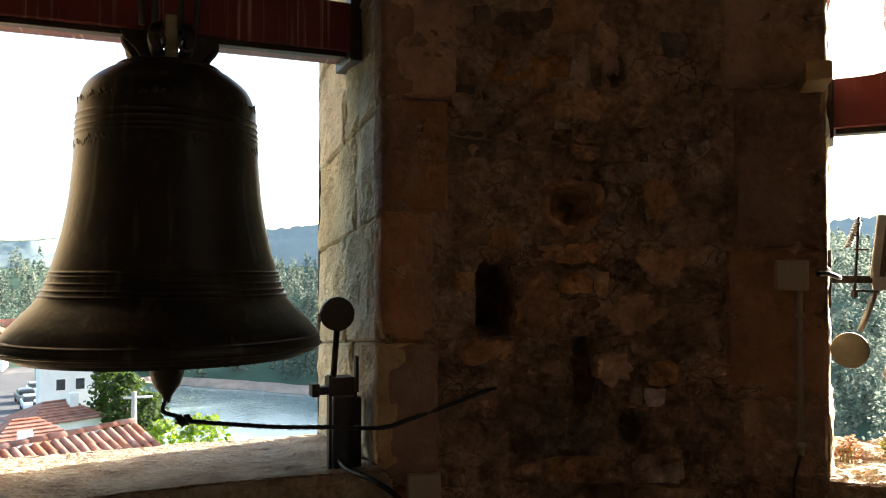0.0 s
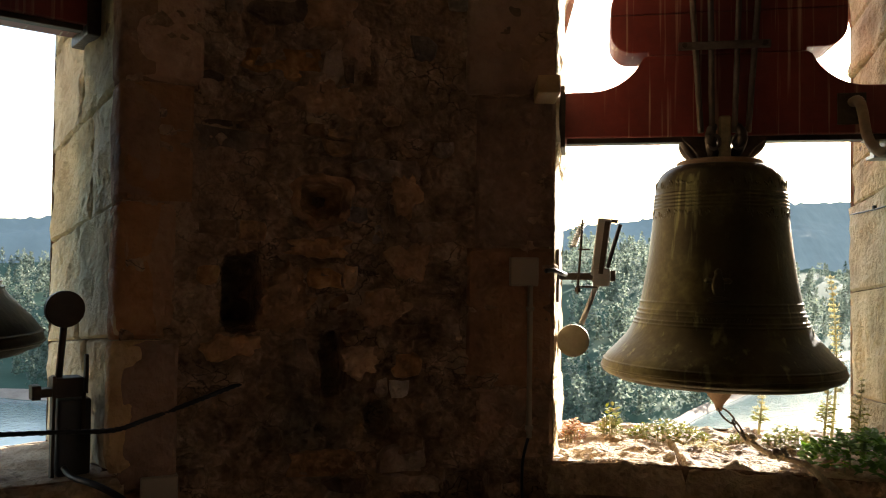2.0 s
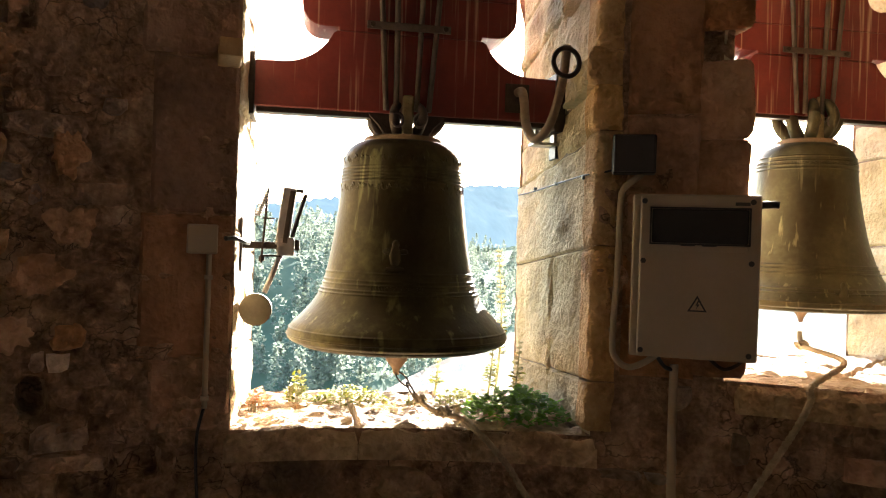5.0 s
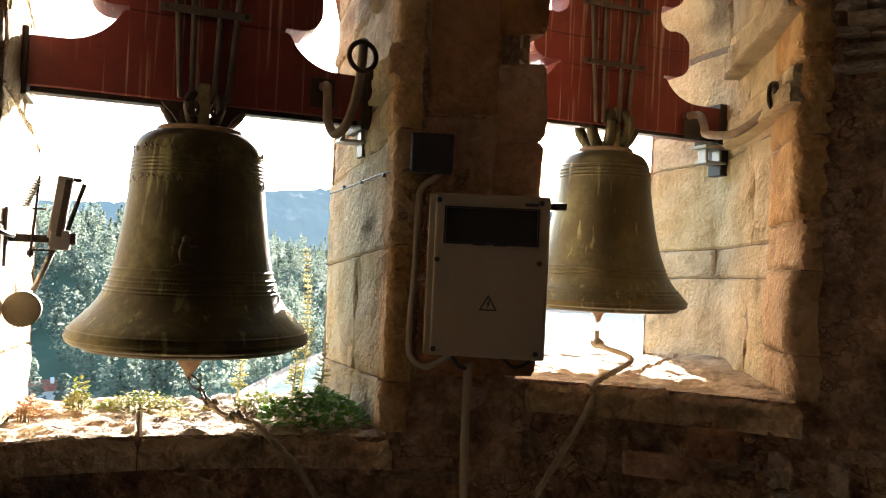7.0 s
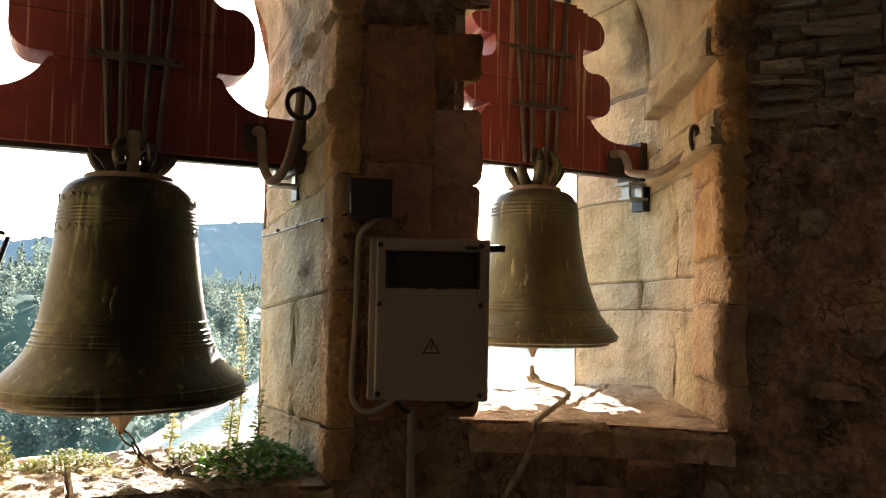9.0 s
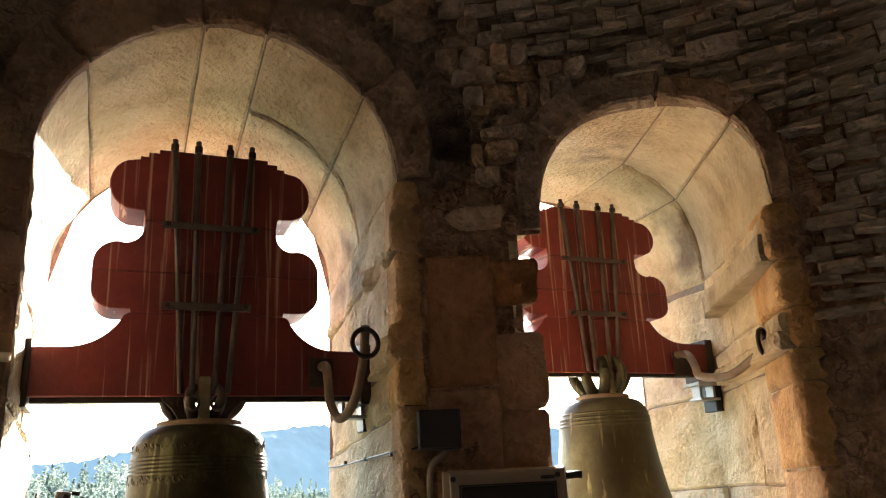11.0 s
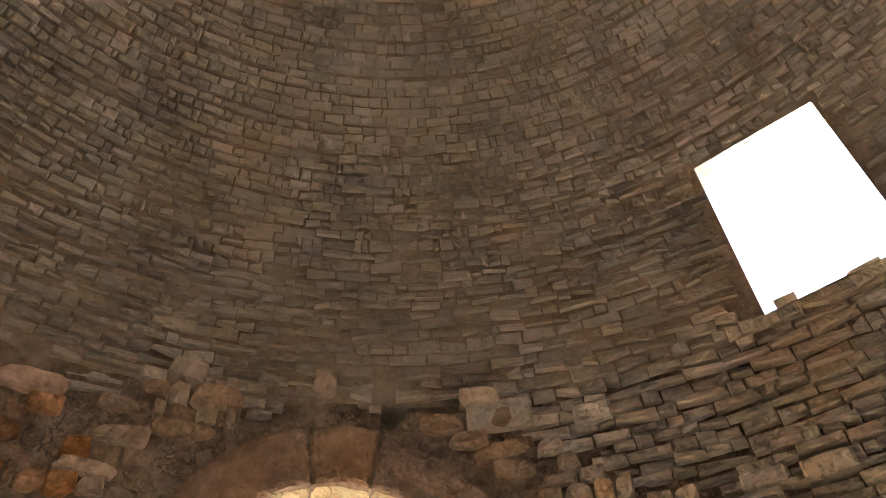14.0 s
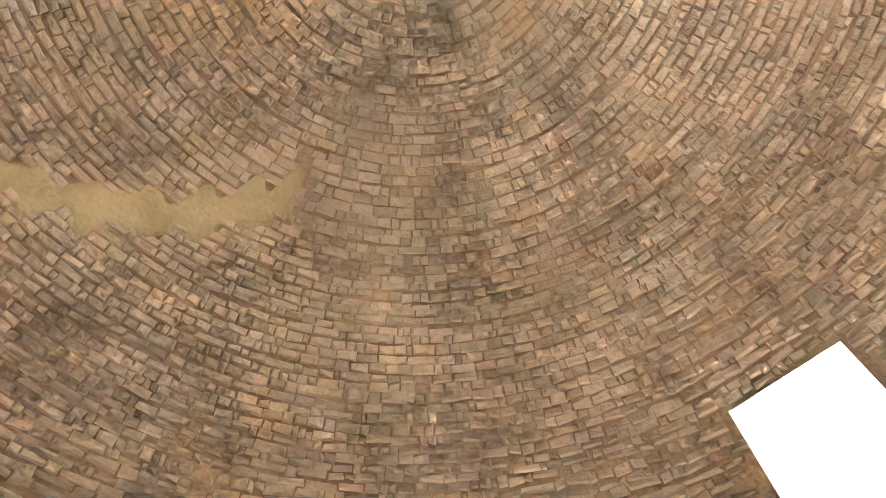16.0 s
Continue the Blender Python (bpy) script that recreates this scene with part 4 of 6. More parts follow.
junction_box(80.65, 1.505, 0.112, 0.112, "grey square plastic junction box on the pier")
junction_box(105.65, 0.716, 0.125, 0.115, "grey plastic junction box low on the pier")
conduit("conduit", [(80.15, 1.45, 0.02), (80.15, 1.2, 0.018), (80.15, 0.86, 0.018)], 0.011, M["plastic"], "thin grey conduit below the junction box", [(80.15, 1.36), (80.15, 0.9)])
cable = thing("cable", Matrix(), "black cable leaving the conduit along the wall", "cable")
part("lead", tube_mesh("lead", curve_pts([wall_at(a, z, h) for a, z, h in ((80.15, 0.87, 0.018), (80.6, 0.75, 0.015), (80.5, 0.55, 0.015), (80.0, 0.3, 0.02), (79.5, 0.05, 0.02))], 6), 0.006, M["black"]), M["black"], cable)
F2, F1 = axis(71), axis(119)
cable = thing("cable", F2, "black cable from junction box to striker", "cable")
part("lead", tube_mesh("lead", curve_pts([(-0.43, 3.02, 1.51), (-0.40, 3.06, 1.512), (-0.37, 3.12, 1.50), (-0.36, 3.2, 1.495)], 6), 0.009, M["black"]), M["black"], cable)

# set and sized to fit the camera's view of the jamb
wedge = thing("wedge_stone", wall_frame(78.85, 2.20, 0.21), "small stone at the jamb's edge, coloured a sunlit yellow", "stone")
part("stone", box_bm(0.085, 0.25, 0.068, (-0.02, 0.125, 0), 0.009, 2), M["sun_glow_stone"], wedge)


# strikers beside the bells
def striker_side():
    """Electric striker on the left jamb of the middle opening: bracket, springs, arm and round head."""
    s = thing("bell_striker", F2 @ pose(0, 3.3, 0), "grey steel bell striker with a round hammer head", "bell striker", "bell strikers")
    st, ir = M["steel"], M["iron"]
    part("arm", box_bm(0.19, 0.035, 0.03, (-0.30, 0, 1.488), 0.006), ir, s)
    part("wall_plate", box_bm(0.012, 0.10, 0.22, (-0.393, 0, 1.49), 0.004), ir, s)
    part("block", box_bm(0.07, 0.06, 0.075, (-0.215, 0, 1.485), 0.006), st, s)
    part("block_end", box_bm(0.02, 0.05, 0.045, (-0.168, 0, 1.492), 0.004), ir, s)
    cas = part("casing", box_bm(0.055, 0.05, 0.24, (0, 0, 0.12), 0.006), st, s)
    cas.matrix_basis = pose(-0.232, 0, 1.49, 0, 7, 0)
    part("side_plate", box_bm(0.02, 0.055, 0.22, (0.012, -0.004, 0.12), 0.003), ir, cas)
    part("top_bolt", cyl_bm(0.008, 0.07, (0.02, 0, 0.235), "X", 10), ir, cas)
    part("bolt", cyl_bm(0.013, 0.07, (-0.005, 0, -0.02), "Y", 12), st, cas)
    # spring on its guide rod
    part("guide_rod", tube_mesh("guide_rod", [(-0.292, -0.02, 1.725), (-0.312, -0.02, 1.415)], 0.005, ir), ir, s)
    spring = [(-0.2935 - 0.0006 * k + 0.012 * math.cos(k * 1.05), -0.02 + 0.012 * math.sin(k * 1.05), 1.71 - k * 0.0016) for k in range(64)]
    part("spring", tube_mesh("spring", spring, 0.0035, st, 6), st, s)
    part("spring_plate", box_bm(0.05, 0.03, 0.006, (-0.287, -0.01, 1.60), 0.001), ir, s)
    part("lower_plate", box_bm(0.085, 0.03, 0.008, (-0.275, -0.01, 1.445), 0.001), ir, s)
    part("nut", cyl_bm(0.013, 0.02, (-0.311, -0.02, 1.432), "Z", 6), ir, s)
    # lever and hammer
    part("lever", tube_mesh("lever", [(-0.138, 0, 1.705), (-0.17, 0, 1.60), (-0.19, 0, 1.525)], 0.009, ir, 8), ir, s)
    part("hammer_rod", tube_mesh("hammer_rod", [(-0.235, -0.01, 1.45), (-0.295, -0.015, 1.29)], 0.0115, st, 10), st, s)
    bm = cyl_bm(0.066, 0.05, (-0.328, -0.02, 1.222), "Y", 40)
    bmesh.ops.bevel(bm, geom=[e for e in bm.edges if e.is_boundary or abs(e.verts[0].co.y - e.verts[1].co.y) < 1e-5], offset=0.006, segments=2, affect="EDGES")
    part("hammer_head", bm, M["brass_grey"], s)
    return s


M["brass_grey"] = rough_surface("worn_grey_brass", [(0.1, (0.20, 0.17, 0.11)), (0.8, (0.34, 0.29, 0.20))], 10, 60, rough=0.5, bump=0.15, metal=0.5, vary=0.03)
striker_side()

st1 = thing("bell_striker", F1 @ pose(0, 3.25, 0), "black iron bell striker with an upright disc hammer", "bell striker", "bell strikers")
bm = cyl_bm(0.066, 0.04, (0.445, 0, 1.352), "Y", 40)
bmesh.ops.bevel(bm, geom=[e for e in bm.edges if abs(e.verts[0].co.y - e.verts[1].co.y) < 1e-5], offset=0.006, segments=2, affect="EDGES")
part("hammer_head", bm, M["iron"], st1)
part("hammer_rod", tube_mesh("hammer_rod", [(0.445, 0, 1.30), (0.43, 0, 1.10)], 0.012, M["iron"]), M["iron"], st1)
part("block", box_bm(0.10, 0.09, 0.07, (0.455, 0, 1.075), 0.006), M["iron"], st1)
part("cross_bar", box_bm(0.13, 0.05, 0.03, (0.405, -0.02, 1.062), 0.004), M["iron"], st1)
part("counterweight", box_bm(0.03, 0.06, 0.05, (0.352, -0.02, 1.065), 0.004), M["iron"], st1)
part("casing", box_bm(0.11, 0.12, 0.27, (0.475, 0.0, 0.90), 0.01), M["black"], st1)
part("side_rail", box_bm(0.012, 0.04, 0.36, (0.408, -0.03, 0.94), 0.003), M["iron"], st1)
part("stop", box_bm(0.012, 0.03, 0.14, (0.515, -0.03, 1.12), 0.003), M["iron"], st1)
part("spring_rod", tube_mesh("spring_rod", [(0.50, -0.07, 1.06), (0.50, -0.07, 0.88)], 0.007, M["iron"]), M["iron"], st1)
cable = thing("cable", F1, "black cable from the striker across the sill", "cable")
part("lead", tube_mesh("lead", curve_pts([(0.44, 3.18, 0.80), (0.45, 3.1, 0.785), (0.50, 2.98, 0.775), (0.56, 2.9, 0.74), (0.60, 2.89, 0.70), (0.70, 2.93, 0.67)], 6), 0.011, M["black"]), M["black"], cable)


# hook arms with rings, on the yokes' ends
def hook_arm(m, pts, ring, plate, label):
    h = thing("pull_arm", m, label, "pull arm", "pull arms of the bells")
    part("arm", tube_mesh("arm", curve_pts(pts, 8), lambda q: 0.021 - 0.004 * q, M["rust_pipe"], 12), M["rust_pipe"], h, "bent iron pipe")
    c, rad, turn = ring
    circ = [(rad * math.cos(2 * math.pi * k / 28), 0, rad * math.sin(2 * math.pi * k / 28)) for k in range(28)]
    ob = part("ring", tube_mesh("ring", circ, 0.0095, M["iron"], 10, True), M["iron"], h, "dark iron ring")
    ob.matrix_basis = pose(*c, 0, 0, turn)
    part("plate", box_bm(0.11, 0.012, 0.13, plate, 0.004), M["iron"], h)
    return h


M["rust_pipe"] = rough_surface("old_painted_pipe", [(0.1, (0.13, 0.09, 0.06)), (0.8, (0.26, 0.19, 0.13))], 14, 60, rough=0.6, bump=0.2, metal=0.3, vary=0.04)
hook_arm(F2, [(0.79, 3.44, 2.215), (0.795, 3.36, 2.21), (0.785, 3.28, 2.15), (0.768, 3.17, 2.03), (0.775, 3.05, 1.955), (0.80, 2.94, 2.0), (0.812, 2.84, 2.14), (0.80, 2.755, 2.265)], ((0.795, 2.74, 2.20), 0.052, 8), (0.79, 3.422, 2.19), "bent iron pull arm with a ring on the yoke's end")
hook_arm(F2, [(2.75, 3.44, 2.30), (2.74, 3.32, 2.285), (2.63, 3.14, 2.19), (2.535, 3.0, 2.125), (2.48, 2.75, 2.09), (2.43, 2.52, 2.14), (2.385, 2.41, 2.18), (2.33, 2.37, 2.215)], ((2.32, 2.36, 2.165), 0.046, 30), (2.78, 3.422, 2.25), "bent iron pull arm with a ring on the far yoke")

# bearing brackets under the yokes' ends
for m, x, y, z, lab in ((F2, 0.955, 3.52, 2.03, "steel bearing bracket at the jamb under the yoke"), (F2, 2.90, 3.42, 2.09, "steel bearing bracket under the far yoke")):
    b = thing("bearing_bracket", m @ pose(x, y, z), lab, "bracket", "bearing brackets")
    part("top_plate", box_bm(0.16, 0.12, 0.018, (0, 0, 0.05), 0.003), M["steel"], b)
    part("base_plate", box_bm(0.13, 0.10, 0.014, (0, 0, -0.03), 0.003), M["steel"], b)
    for sx in (-0.045, 0.045):
        part("post", box_bm(0.018, 0.06, 0.07, (sx, 0, 0.01), 0.003), M["steel"], b)
    part("backing", box_bm(0.05, 0.10, 0.15, (0.07, 0.02, -0.02), 0.004), M["black"], b)


# ropes
def rope(m, pts, r, label, knots=(), mat="rope"):
    o = thing("bell_rope", m, label, "rope", "bell ropes")
    part("strand", tube_mesh("strand", curve_pts(pts, 14), r, M[mat], 9, False, 0.5), M[mat], o)
    for p, q in knots:
        bm = bmesh.new()
        bmesh.ops.create_icosphere(bm, subdivisions=3, radius=q, matrix=Matrix.Translation(p) @ Matrix.Diagonal((1.2, 1, 0.85, 1)))
        for v in bm.verts:
            d = v.co - Vector(p)
            v.co = Vector(p) + d * (1 + 0.22 * math.sin(d.x * 260 + d.z * 190))
        part("knot", bm, M[mat], o)
    return o


wall2 = lambda a, z, h: F2.inverted() @ wall_at(a, z, h)
rope(F2, [(0.352, 3.36, 0.86), (0.375, 3.33, 0.84), (0.41, 3.28, 0.815), (0.46, 3.2, 0.805), (0.53, 3.12, 0.80), wall2(60.3, 0.775, 0.07), wall2(59.2, 0.72, 0.07), wall2(57.4, 0.60, 0.07), wall2(55.6, 0.40, 0.07), wall2(55, 0.05, 0.07)], 0.0125, "pale bell rope knotted to the clapper chain, lying over the sill", [((0.372, 3.335, 0.842), 0.026), ((0.46, 3.2, 0.815), 0.03)])
chain = thing("clapper_chain", F2, "dark iron chain links on the clapper", "chain")
for p, q, w, turn in (((0.296, 3.545, 0.925), (0.334, 3.415, 0.885), 0.017, 20), ((0.330, 3.424, 0.893), (0.356, 3.352, 0.856), 0.015, 100)):
    p, q = Vector(p), Vector(q)
    mid, half = (p + q) / 2, (q - p).length / 2 + 0.004
    circ = [(w * math.cos(2 * math.pi * i / 24), 0, half * math.sin(2 * math.pi * i / 24)) for i in range(24)]
    part("link", tube_mesh("link", circ, 0.0045, M["iron"], 8, True), M["iron"], chain).matrix_basis = Matrix.Translation(mid) @ (q - p).to_track_quat("Z", "Y").to_matrix().to_4x4() @ Matrix.Rotation(radians(turn), 4, "Z")
rope(F2, [(2.315, 3.53, 1.14), (2.29, 3.48, 1.08), (2.21, 3.28, 1.085), (2.17, 3.0, 1.065), wall2(37.2, 1.04, 0.02), wall2(37.3, 0.99, 0.05), wall2(38.0, 0.90, 0.06), wall2(39.4, 0.76, 0.06), wall2(41.2, 0.58, 0.06), wall2(43.5, 0.3, 0.06), wall2(44.5, 0.05, 0.06)], 0.0125, "pale bell rope hanging over the far sill", [((2.27, 3.45, 1.085), 0.028)])
back1 = F1.inverted()
rope(F1, [(-0.175, 3.49, 1.015), (-0.185, 3.43, 0.985), (-0.13, 3.41, 0.965), (-0.115, 3.40, 0.952), (0.05, 3.32, 0.94), (0.22, 3.23, 0.934), (0.40, 3.13, 0.938), (0.555, 3.0, 0.95), back1 @ wall_at(106.6, 0.975, 0.045), back1 @ wall_at(105.0, 1.0, 0.035), back1 @ wall_at(103.0, 1.035, 0.025), back1 @ wall_at(100.5, 1.08, 0.0)], 0.0085, "taut dark rope tied to the big bell's clapper", [((-0.115, 3.40, 0.952), 0.027)], "black")

# thin wire with clips along the jamb
wire = thing("wire", F2, "thin black wire with clips along the jamb", "wire")
part("lead", tube_mesh("lead", curve_pts([(0.99, 4.08, 1.80), (0.985, 3.75, 1.80), (0.985, 3.41, 1.81), (0.985, 3.04, 1.818), (1.02, 2.92, 1.82), wall2(50.8, 1.835, 0.03)], 5), 0.004, M["black"]), M["black"], wire)
for y in (3.75, 3.41, 3.05):
    part("clip", box_bm(0.015, 0.02, 0.016, (0.985, y, 1.81), 0.003), M["black"], wire)

# ---- plants on the sill ----
M["leaf"] = rough_surface("green_leaf", [(0.1, (0.09, 0.18, 0.025)), (0.6, (0.17, 0.32, 0.045)), (0.9, (0.27, 0.42, 0.08))], 12, 60, rough=0.5, bump=0.1, vary=0.2, island=True)
M["succulent"] = rough_surface("yellow_green_succulent", [(0.1, (0.14, 0.17, 0.03)), (0.6, (0.28, 0.28, 0.06)), (0.9, (0.40, 0.28, 0.10))], 14, 60, rough=0.5, bump=0.1, vary=0.25, island=True)
M["dry"] = rough_surface("dry_grass", [(0.1, (0.34, 0.29, 0.13)), (0.6, (0.55, 0.50, 0.26)), (0.9, (0.65, 0.60, 0.36))], 12, 60, rough=0.7, bump=0.1, vary=0.2, island=True)
M["pink"] = rough_surface("red_tinged_succulent", [(0.1, (0.30, 0.12, 0.06)), (0.6, (0.45, 0.25, 0.12)), (0.9, (0.40, 0.36, 0.14))], 14, 60, rough=0.5, bump=0.1, vary=0.25, island=True)
for key in ("leaf", "succulent", "pink", "dry"):
    leafy(M[key], 0.45)


def leaf(verts, faces, p, way, length, width, up=Vector((0, 0, 1)), droop=0.3):
    d = Vector(way).normalized()
    s = d.cross(up)
    if s.length < 0.1:
        s = Vector((1, 0, 0))
    s.normalize()
    nrm = s.cross(d)
    k = len(verts)
    p = Vector(p)
    q = [p, p + d * length * 0.35 + s * width * 0.5 + nrm * length * 0.06, p + d * length * 0.75 + s * width * 0.38, p + d * length - nrm * length * droop * 0.3,
         p + d * length * 0.75 - s * width * 0.38, p + d * length * 0.35 - s * width * 0.5 + nrm * length * 0.06, p + d * length * 0.5 - nrm * length * 0.05]
    verts.extend(q)
    for i in range(6):
        faces.append((k + i, k + (i + 1) % 6, k + 6))


def clump(m, n, spread, height, size, mat, label, seed, category="plant", stems=True):
    rr = random.Random(seed)
    t = thing("sill_plant", m, label, category, "plants on the sill")
    v, f = [], []
    for _ in range(n):
        a, q = rr.uniform(0, 6.283), math.sqrt(rr.random())
        x, y = spread[0] * q * math.cos(a), spread[1] * q * math.sin(a)
        z = height * (1 - q * q * 0.8) * rr.uniform(0.25, 1)
        w = rr.uniform(0, 6.283)
        leaf(v, f, (x, y, z), (math.cos(w), math.sin(w), rr.uniform(0.0, 0.9)), size * rr.uniform(0.6, 1.3), size * rr.uniform(0.5, 0.85), droop=rr.uniform(0, 0.8))
    tagged(part("foliage", mesh_of("foliage", v, f, M[mat]), M[mat], t), kind="stuff")
    if stems:
        sv = bmesh.new()
        for _ in range(14):
            a, q = rr.uniform(0, 6.283), math.sqrt(rr.random()) * 0.8
            h = height * 0.6
            cyl_bm(0.0025, h, (spread[0] * q * math.cos(a), spread[1] * q * math.sin(a), h / 2 - 0.01), "Z", 5, bm=sv)
        tagged(part("stalk", sv, M["dry"], t), kind="stuff")
    return t


clump(F2 @ pose(0.80, 3.30, 0.765), 620, (0.23, 0.24), 0.13, 0.042, "leaf", "patch of green leafy weeds in the sill's corner", 1)
clump(F2 @ pose(0.62, 3.72, 0.735), 380, (0.11, 0.09), 0.10, 0.024, "succulent", "yellow-green cushion plant on the sill", 2)
clump(F2 @ pose(0.10, 3.78, 0.735), 620, (0.19, 0.11), 0.085, 0.022, "succulent", "sunlit cushion of small succulents on the sill", 3)
clump(F2 @ pose(0.24, 3.55, 0.742), 160, (0.10, 0.07), 0.03, 0.016, "dry", "low dry moss on the sill", 4)
clump(F2 @ pose(-0.33, 3.62, 0.74), 240, (0.055, 0.08), 0.10, 0.022, "pink", "red-tinged succulent by the jamb", 5)
clump(F2 @ pose(0.40, 3.78, 0.735), 90, (0.045, 0.04), 0.035, 0.016, "succulent", "tiny green tuft on the sill", 6)
clump(F2 @ pose(-0.16, 3.8, 0.735), 130, (0.05, 0.05), 0.15, 0.03, "succulent", "small upright sunlit weed on the sill", 7)


def tall_weed(m, height, seed, label):
    """A tall dry flower stalk with whorls of fine side twigs."""
    rr = random.Random(seed)
    t = thing("tall_weed", m, label, "weed", "plants on the sill")
    bend = lambda z: Vector((0.03 * math.sin(z * 4), 0.02 * math.sin(z * 3), z))
    part("stalk", tube_mesh("stalk", [bend(height * k / 12) for k in range(13)], lambda q: 0.0055 * (1 - q) + 0.0015, M["dry"], 6), M["dry"], t)
    v, f = [], []
    z = height * 0.30
    while z < height:
        q = (height - z) / height
        for k in range(7):
            a = rr.uniform(0, 6.283)
            ln = 0.012 + 0.06 * q * rr.uniform(0.5, 1.1)
            d = Vector((math.cos(a), math.sin(a), rr.uniform(0.1, 0.5)))
            leaf(v, f, bend(z), d, ln, 0.004)
            for s in (0.45, 0.7, 0.95):
                leaf(v, f, bend(z) + d.normalized() * ln * s, (rr.uniform(-1, 1), rr.uniform(-1, 1), rr.uniform(0, 1)), 0.016, 0.008)
        z += 0.026
    tagged(part("spray", mesh_of("spray", v, f, M["dry"]), M["dry"], t), kind="stuff")
    v, f = [], []
    for _ in range(26):
        z = rr.uniform(0.05, height * 0.5)
        a = rr.uniform(0, 6.283)
        leaf(v, f, bend(z), (math.cos(a), math.sin(a), 0.5), rr.uniform(0.02, 0.05), rr.uniform(0.008, 0.016), droop=1.2)
    tagged(part("foliage", mesh_of("foliage", v, f, M["succulent"]), M["succulent"], t), kind="stuff")
    return t


tall_weed(F2 @ pose(0.83, 3.84, 0.735), 0.78, 1, "tall pale dry weed with feathery top")
tall_weed(F2 @ pose(0.78, 3.78, 0.735), 0.34, 2, "dry brown weed stems beside the tall stalk")
tall_weed(F2 @ pose(0.90, 3.72, 0.74), 0.30, 3, "dry weed stems against the jamb")
tall_weed(F2 @ pose(0.55, 4.0, 0.73), 0.22, 4, "small dry flowering weed on the outer sill")

# ---- outside: village, trees, woods ----
M["white_wall"] = rough_surface("white_render", [(0.1, (0.62, 0.61, 0.58)), (0.8, (0.80, 0.79, 0.77))], 0.6, 6, rough=0.9, bump=0.1, vary=0.02)
M["roof_tile"] = rough_surface("clay_roof_tile", [(0.1, (0.18, 0.075, 0.05)), (0.5, (0.30, 0.13, 0.085)), (0.85, (0.40, 0.215, 0.15))], 2, 25, bump=0.4, vary=0.22)
M["dark_glass"] = rough_surface("dark_window_glass", [(0.1, (0.02, 0.025, 0.03)), (0.8, (0.05, 0.06, 0.065))], 2, 20, rough=0.15, bump=0, vary=0.05)
M["tarmac"] = rough_surface("tarmac", [(0.1, (0.06, 0.06, 0.062)), (0.8, (0.13, 0.125, 0.12))], 0.5, 9, bump=0.3)
M["bark"] = rough_surface("bark", [(0.1, (0.06, 0.045, 0.03)), (0.8, (0.15, 0.11, 0.08))], 4, 30, bump=0.5)
M["concrete"] = rough_surface("concrete", [(0.1, (0.28, 0.26, 0.23)), (0.8, (0.45, 0.43, 0.39))], 2, 30, bump=0.2)


def polar(a, r, z):
    return axis(a) @ pose(0, r, z)


def house(a, r, z, w, d, h, turn, label, rows=1, cols=3, ridge=1.6, chimney=True):
    """A rendered house with a hipped tile roof; x along its front, which faces the tower."""
    m = polar(a, r, z) @ pose(0, 0, 0, 0, 0, turn)
    o = thing("house", m, label, "house", "houses of the village")
    part("wall", box_bm(w, d, h, (0, 0, h / 2)), M["white_wall"], o)
    bm = bmesh.new()
    e = 0.35
    base = [bm.verts.new(p) for p in ((-w / 2 - e, -d / 2 - e, h), (w / 2 + e, -d / 2 - e, h), (w / 2 + e, d / 2 + e, h), (-w / 2 - e, d / 2 + e, h))]
    k = max(w / 2 - d * 0.35, 0.2)
    top = [bm.verts.new((-k, 0, h + ridge)), bm.verts.new((k, 0, h + ridge))]
    for q in ((base[0], base[1], top[1], top[0]), (base[1], base[2], top[1]), (base[2], base[3], top[0], top[1]), (base[3], base[0], top[0]), (base[3], base[2], base[1], base[0])):
        bm.faces.new(q)
    roof = part("roof", bm, M["roof_tile"], o)
    nr = max(int((d / 2 + e) / 0.28), 2)
    for i in range(nr):
        f = (i + 0.5) / nr
        part("tile_course", box_bm((w + 2 * e) * (1 - f) + 2 * k * f, 0.22, 0.07, (0, -(d / 2 + e) * (1 - f), h + ridge * f + 0.03), 0.02, 1), M["roof_tile"], roof)
    if chimney:
        part("chimney", box_bm(0.6, 0.6, 1.2, (w * 0.2, -d * 0.15, h + ridge * 0.9), 0.03), M["white_wall"], roof)
    for i in range(rows):
        for j in range(cols):
            x = (j - (cols - 1) / 2) * w / (cols + 1.2)
            zc = h * (i + 0.55) / rows
            win = part("window", box_bm(0.8, 0.10, 1.0, (x, -d / 2, zc), 0.01), M["white_wall"], o)
            part("pane", box_bm(0.62, 0.04, 0.82, (x, -d / 2 - 0.045, zc)), M["dark_glass"], win)
    return o


house(122.6, 70, -12.2, 5.6, 6.4, 6.4, 4, "white two-storey village house with a red tile roof", 2, 3, 1.4)
house(123.9, 61.5, -11.1, 4.6, 4.2, 2.3, 24, "low white house with a hipped clay tile roof below the tower", 1, 2, 1.2)
house(125.7, 47.9, -10.4, 4.4, 4.6, 2.7, 14, "small white house with an orange tile roof", 1, 1, 1.3, False)
house(127.5, 40, -10.2, 6.0, 6.0, 2.8, 0, "white house with clay tile roof at the village edge", 1, 2, 1.4)
house(126.4, 190, -17.0, 12.0, 8.0, 6.0, 8, "distant white house on the wooded slope", 2, 4, 2.0)
house(128.5, 150, -15.0, 10.0, 8.0, 6.0, -8, "white roadside house among trees", 2, 3, 2.0)
house(77.2, 158, -28.5, 9.0, 6.0, 3.2, 12, "low white lakeside house among pines", 1, 3, 1.6)

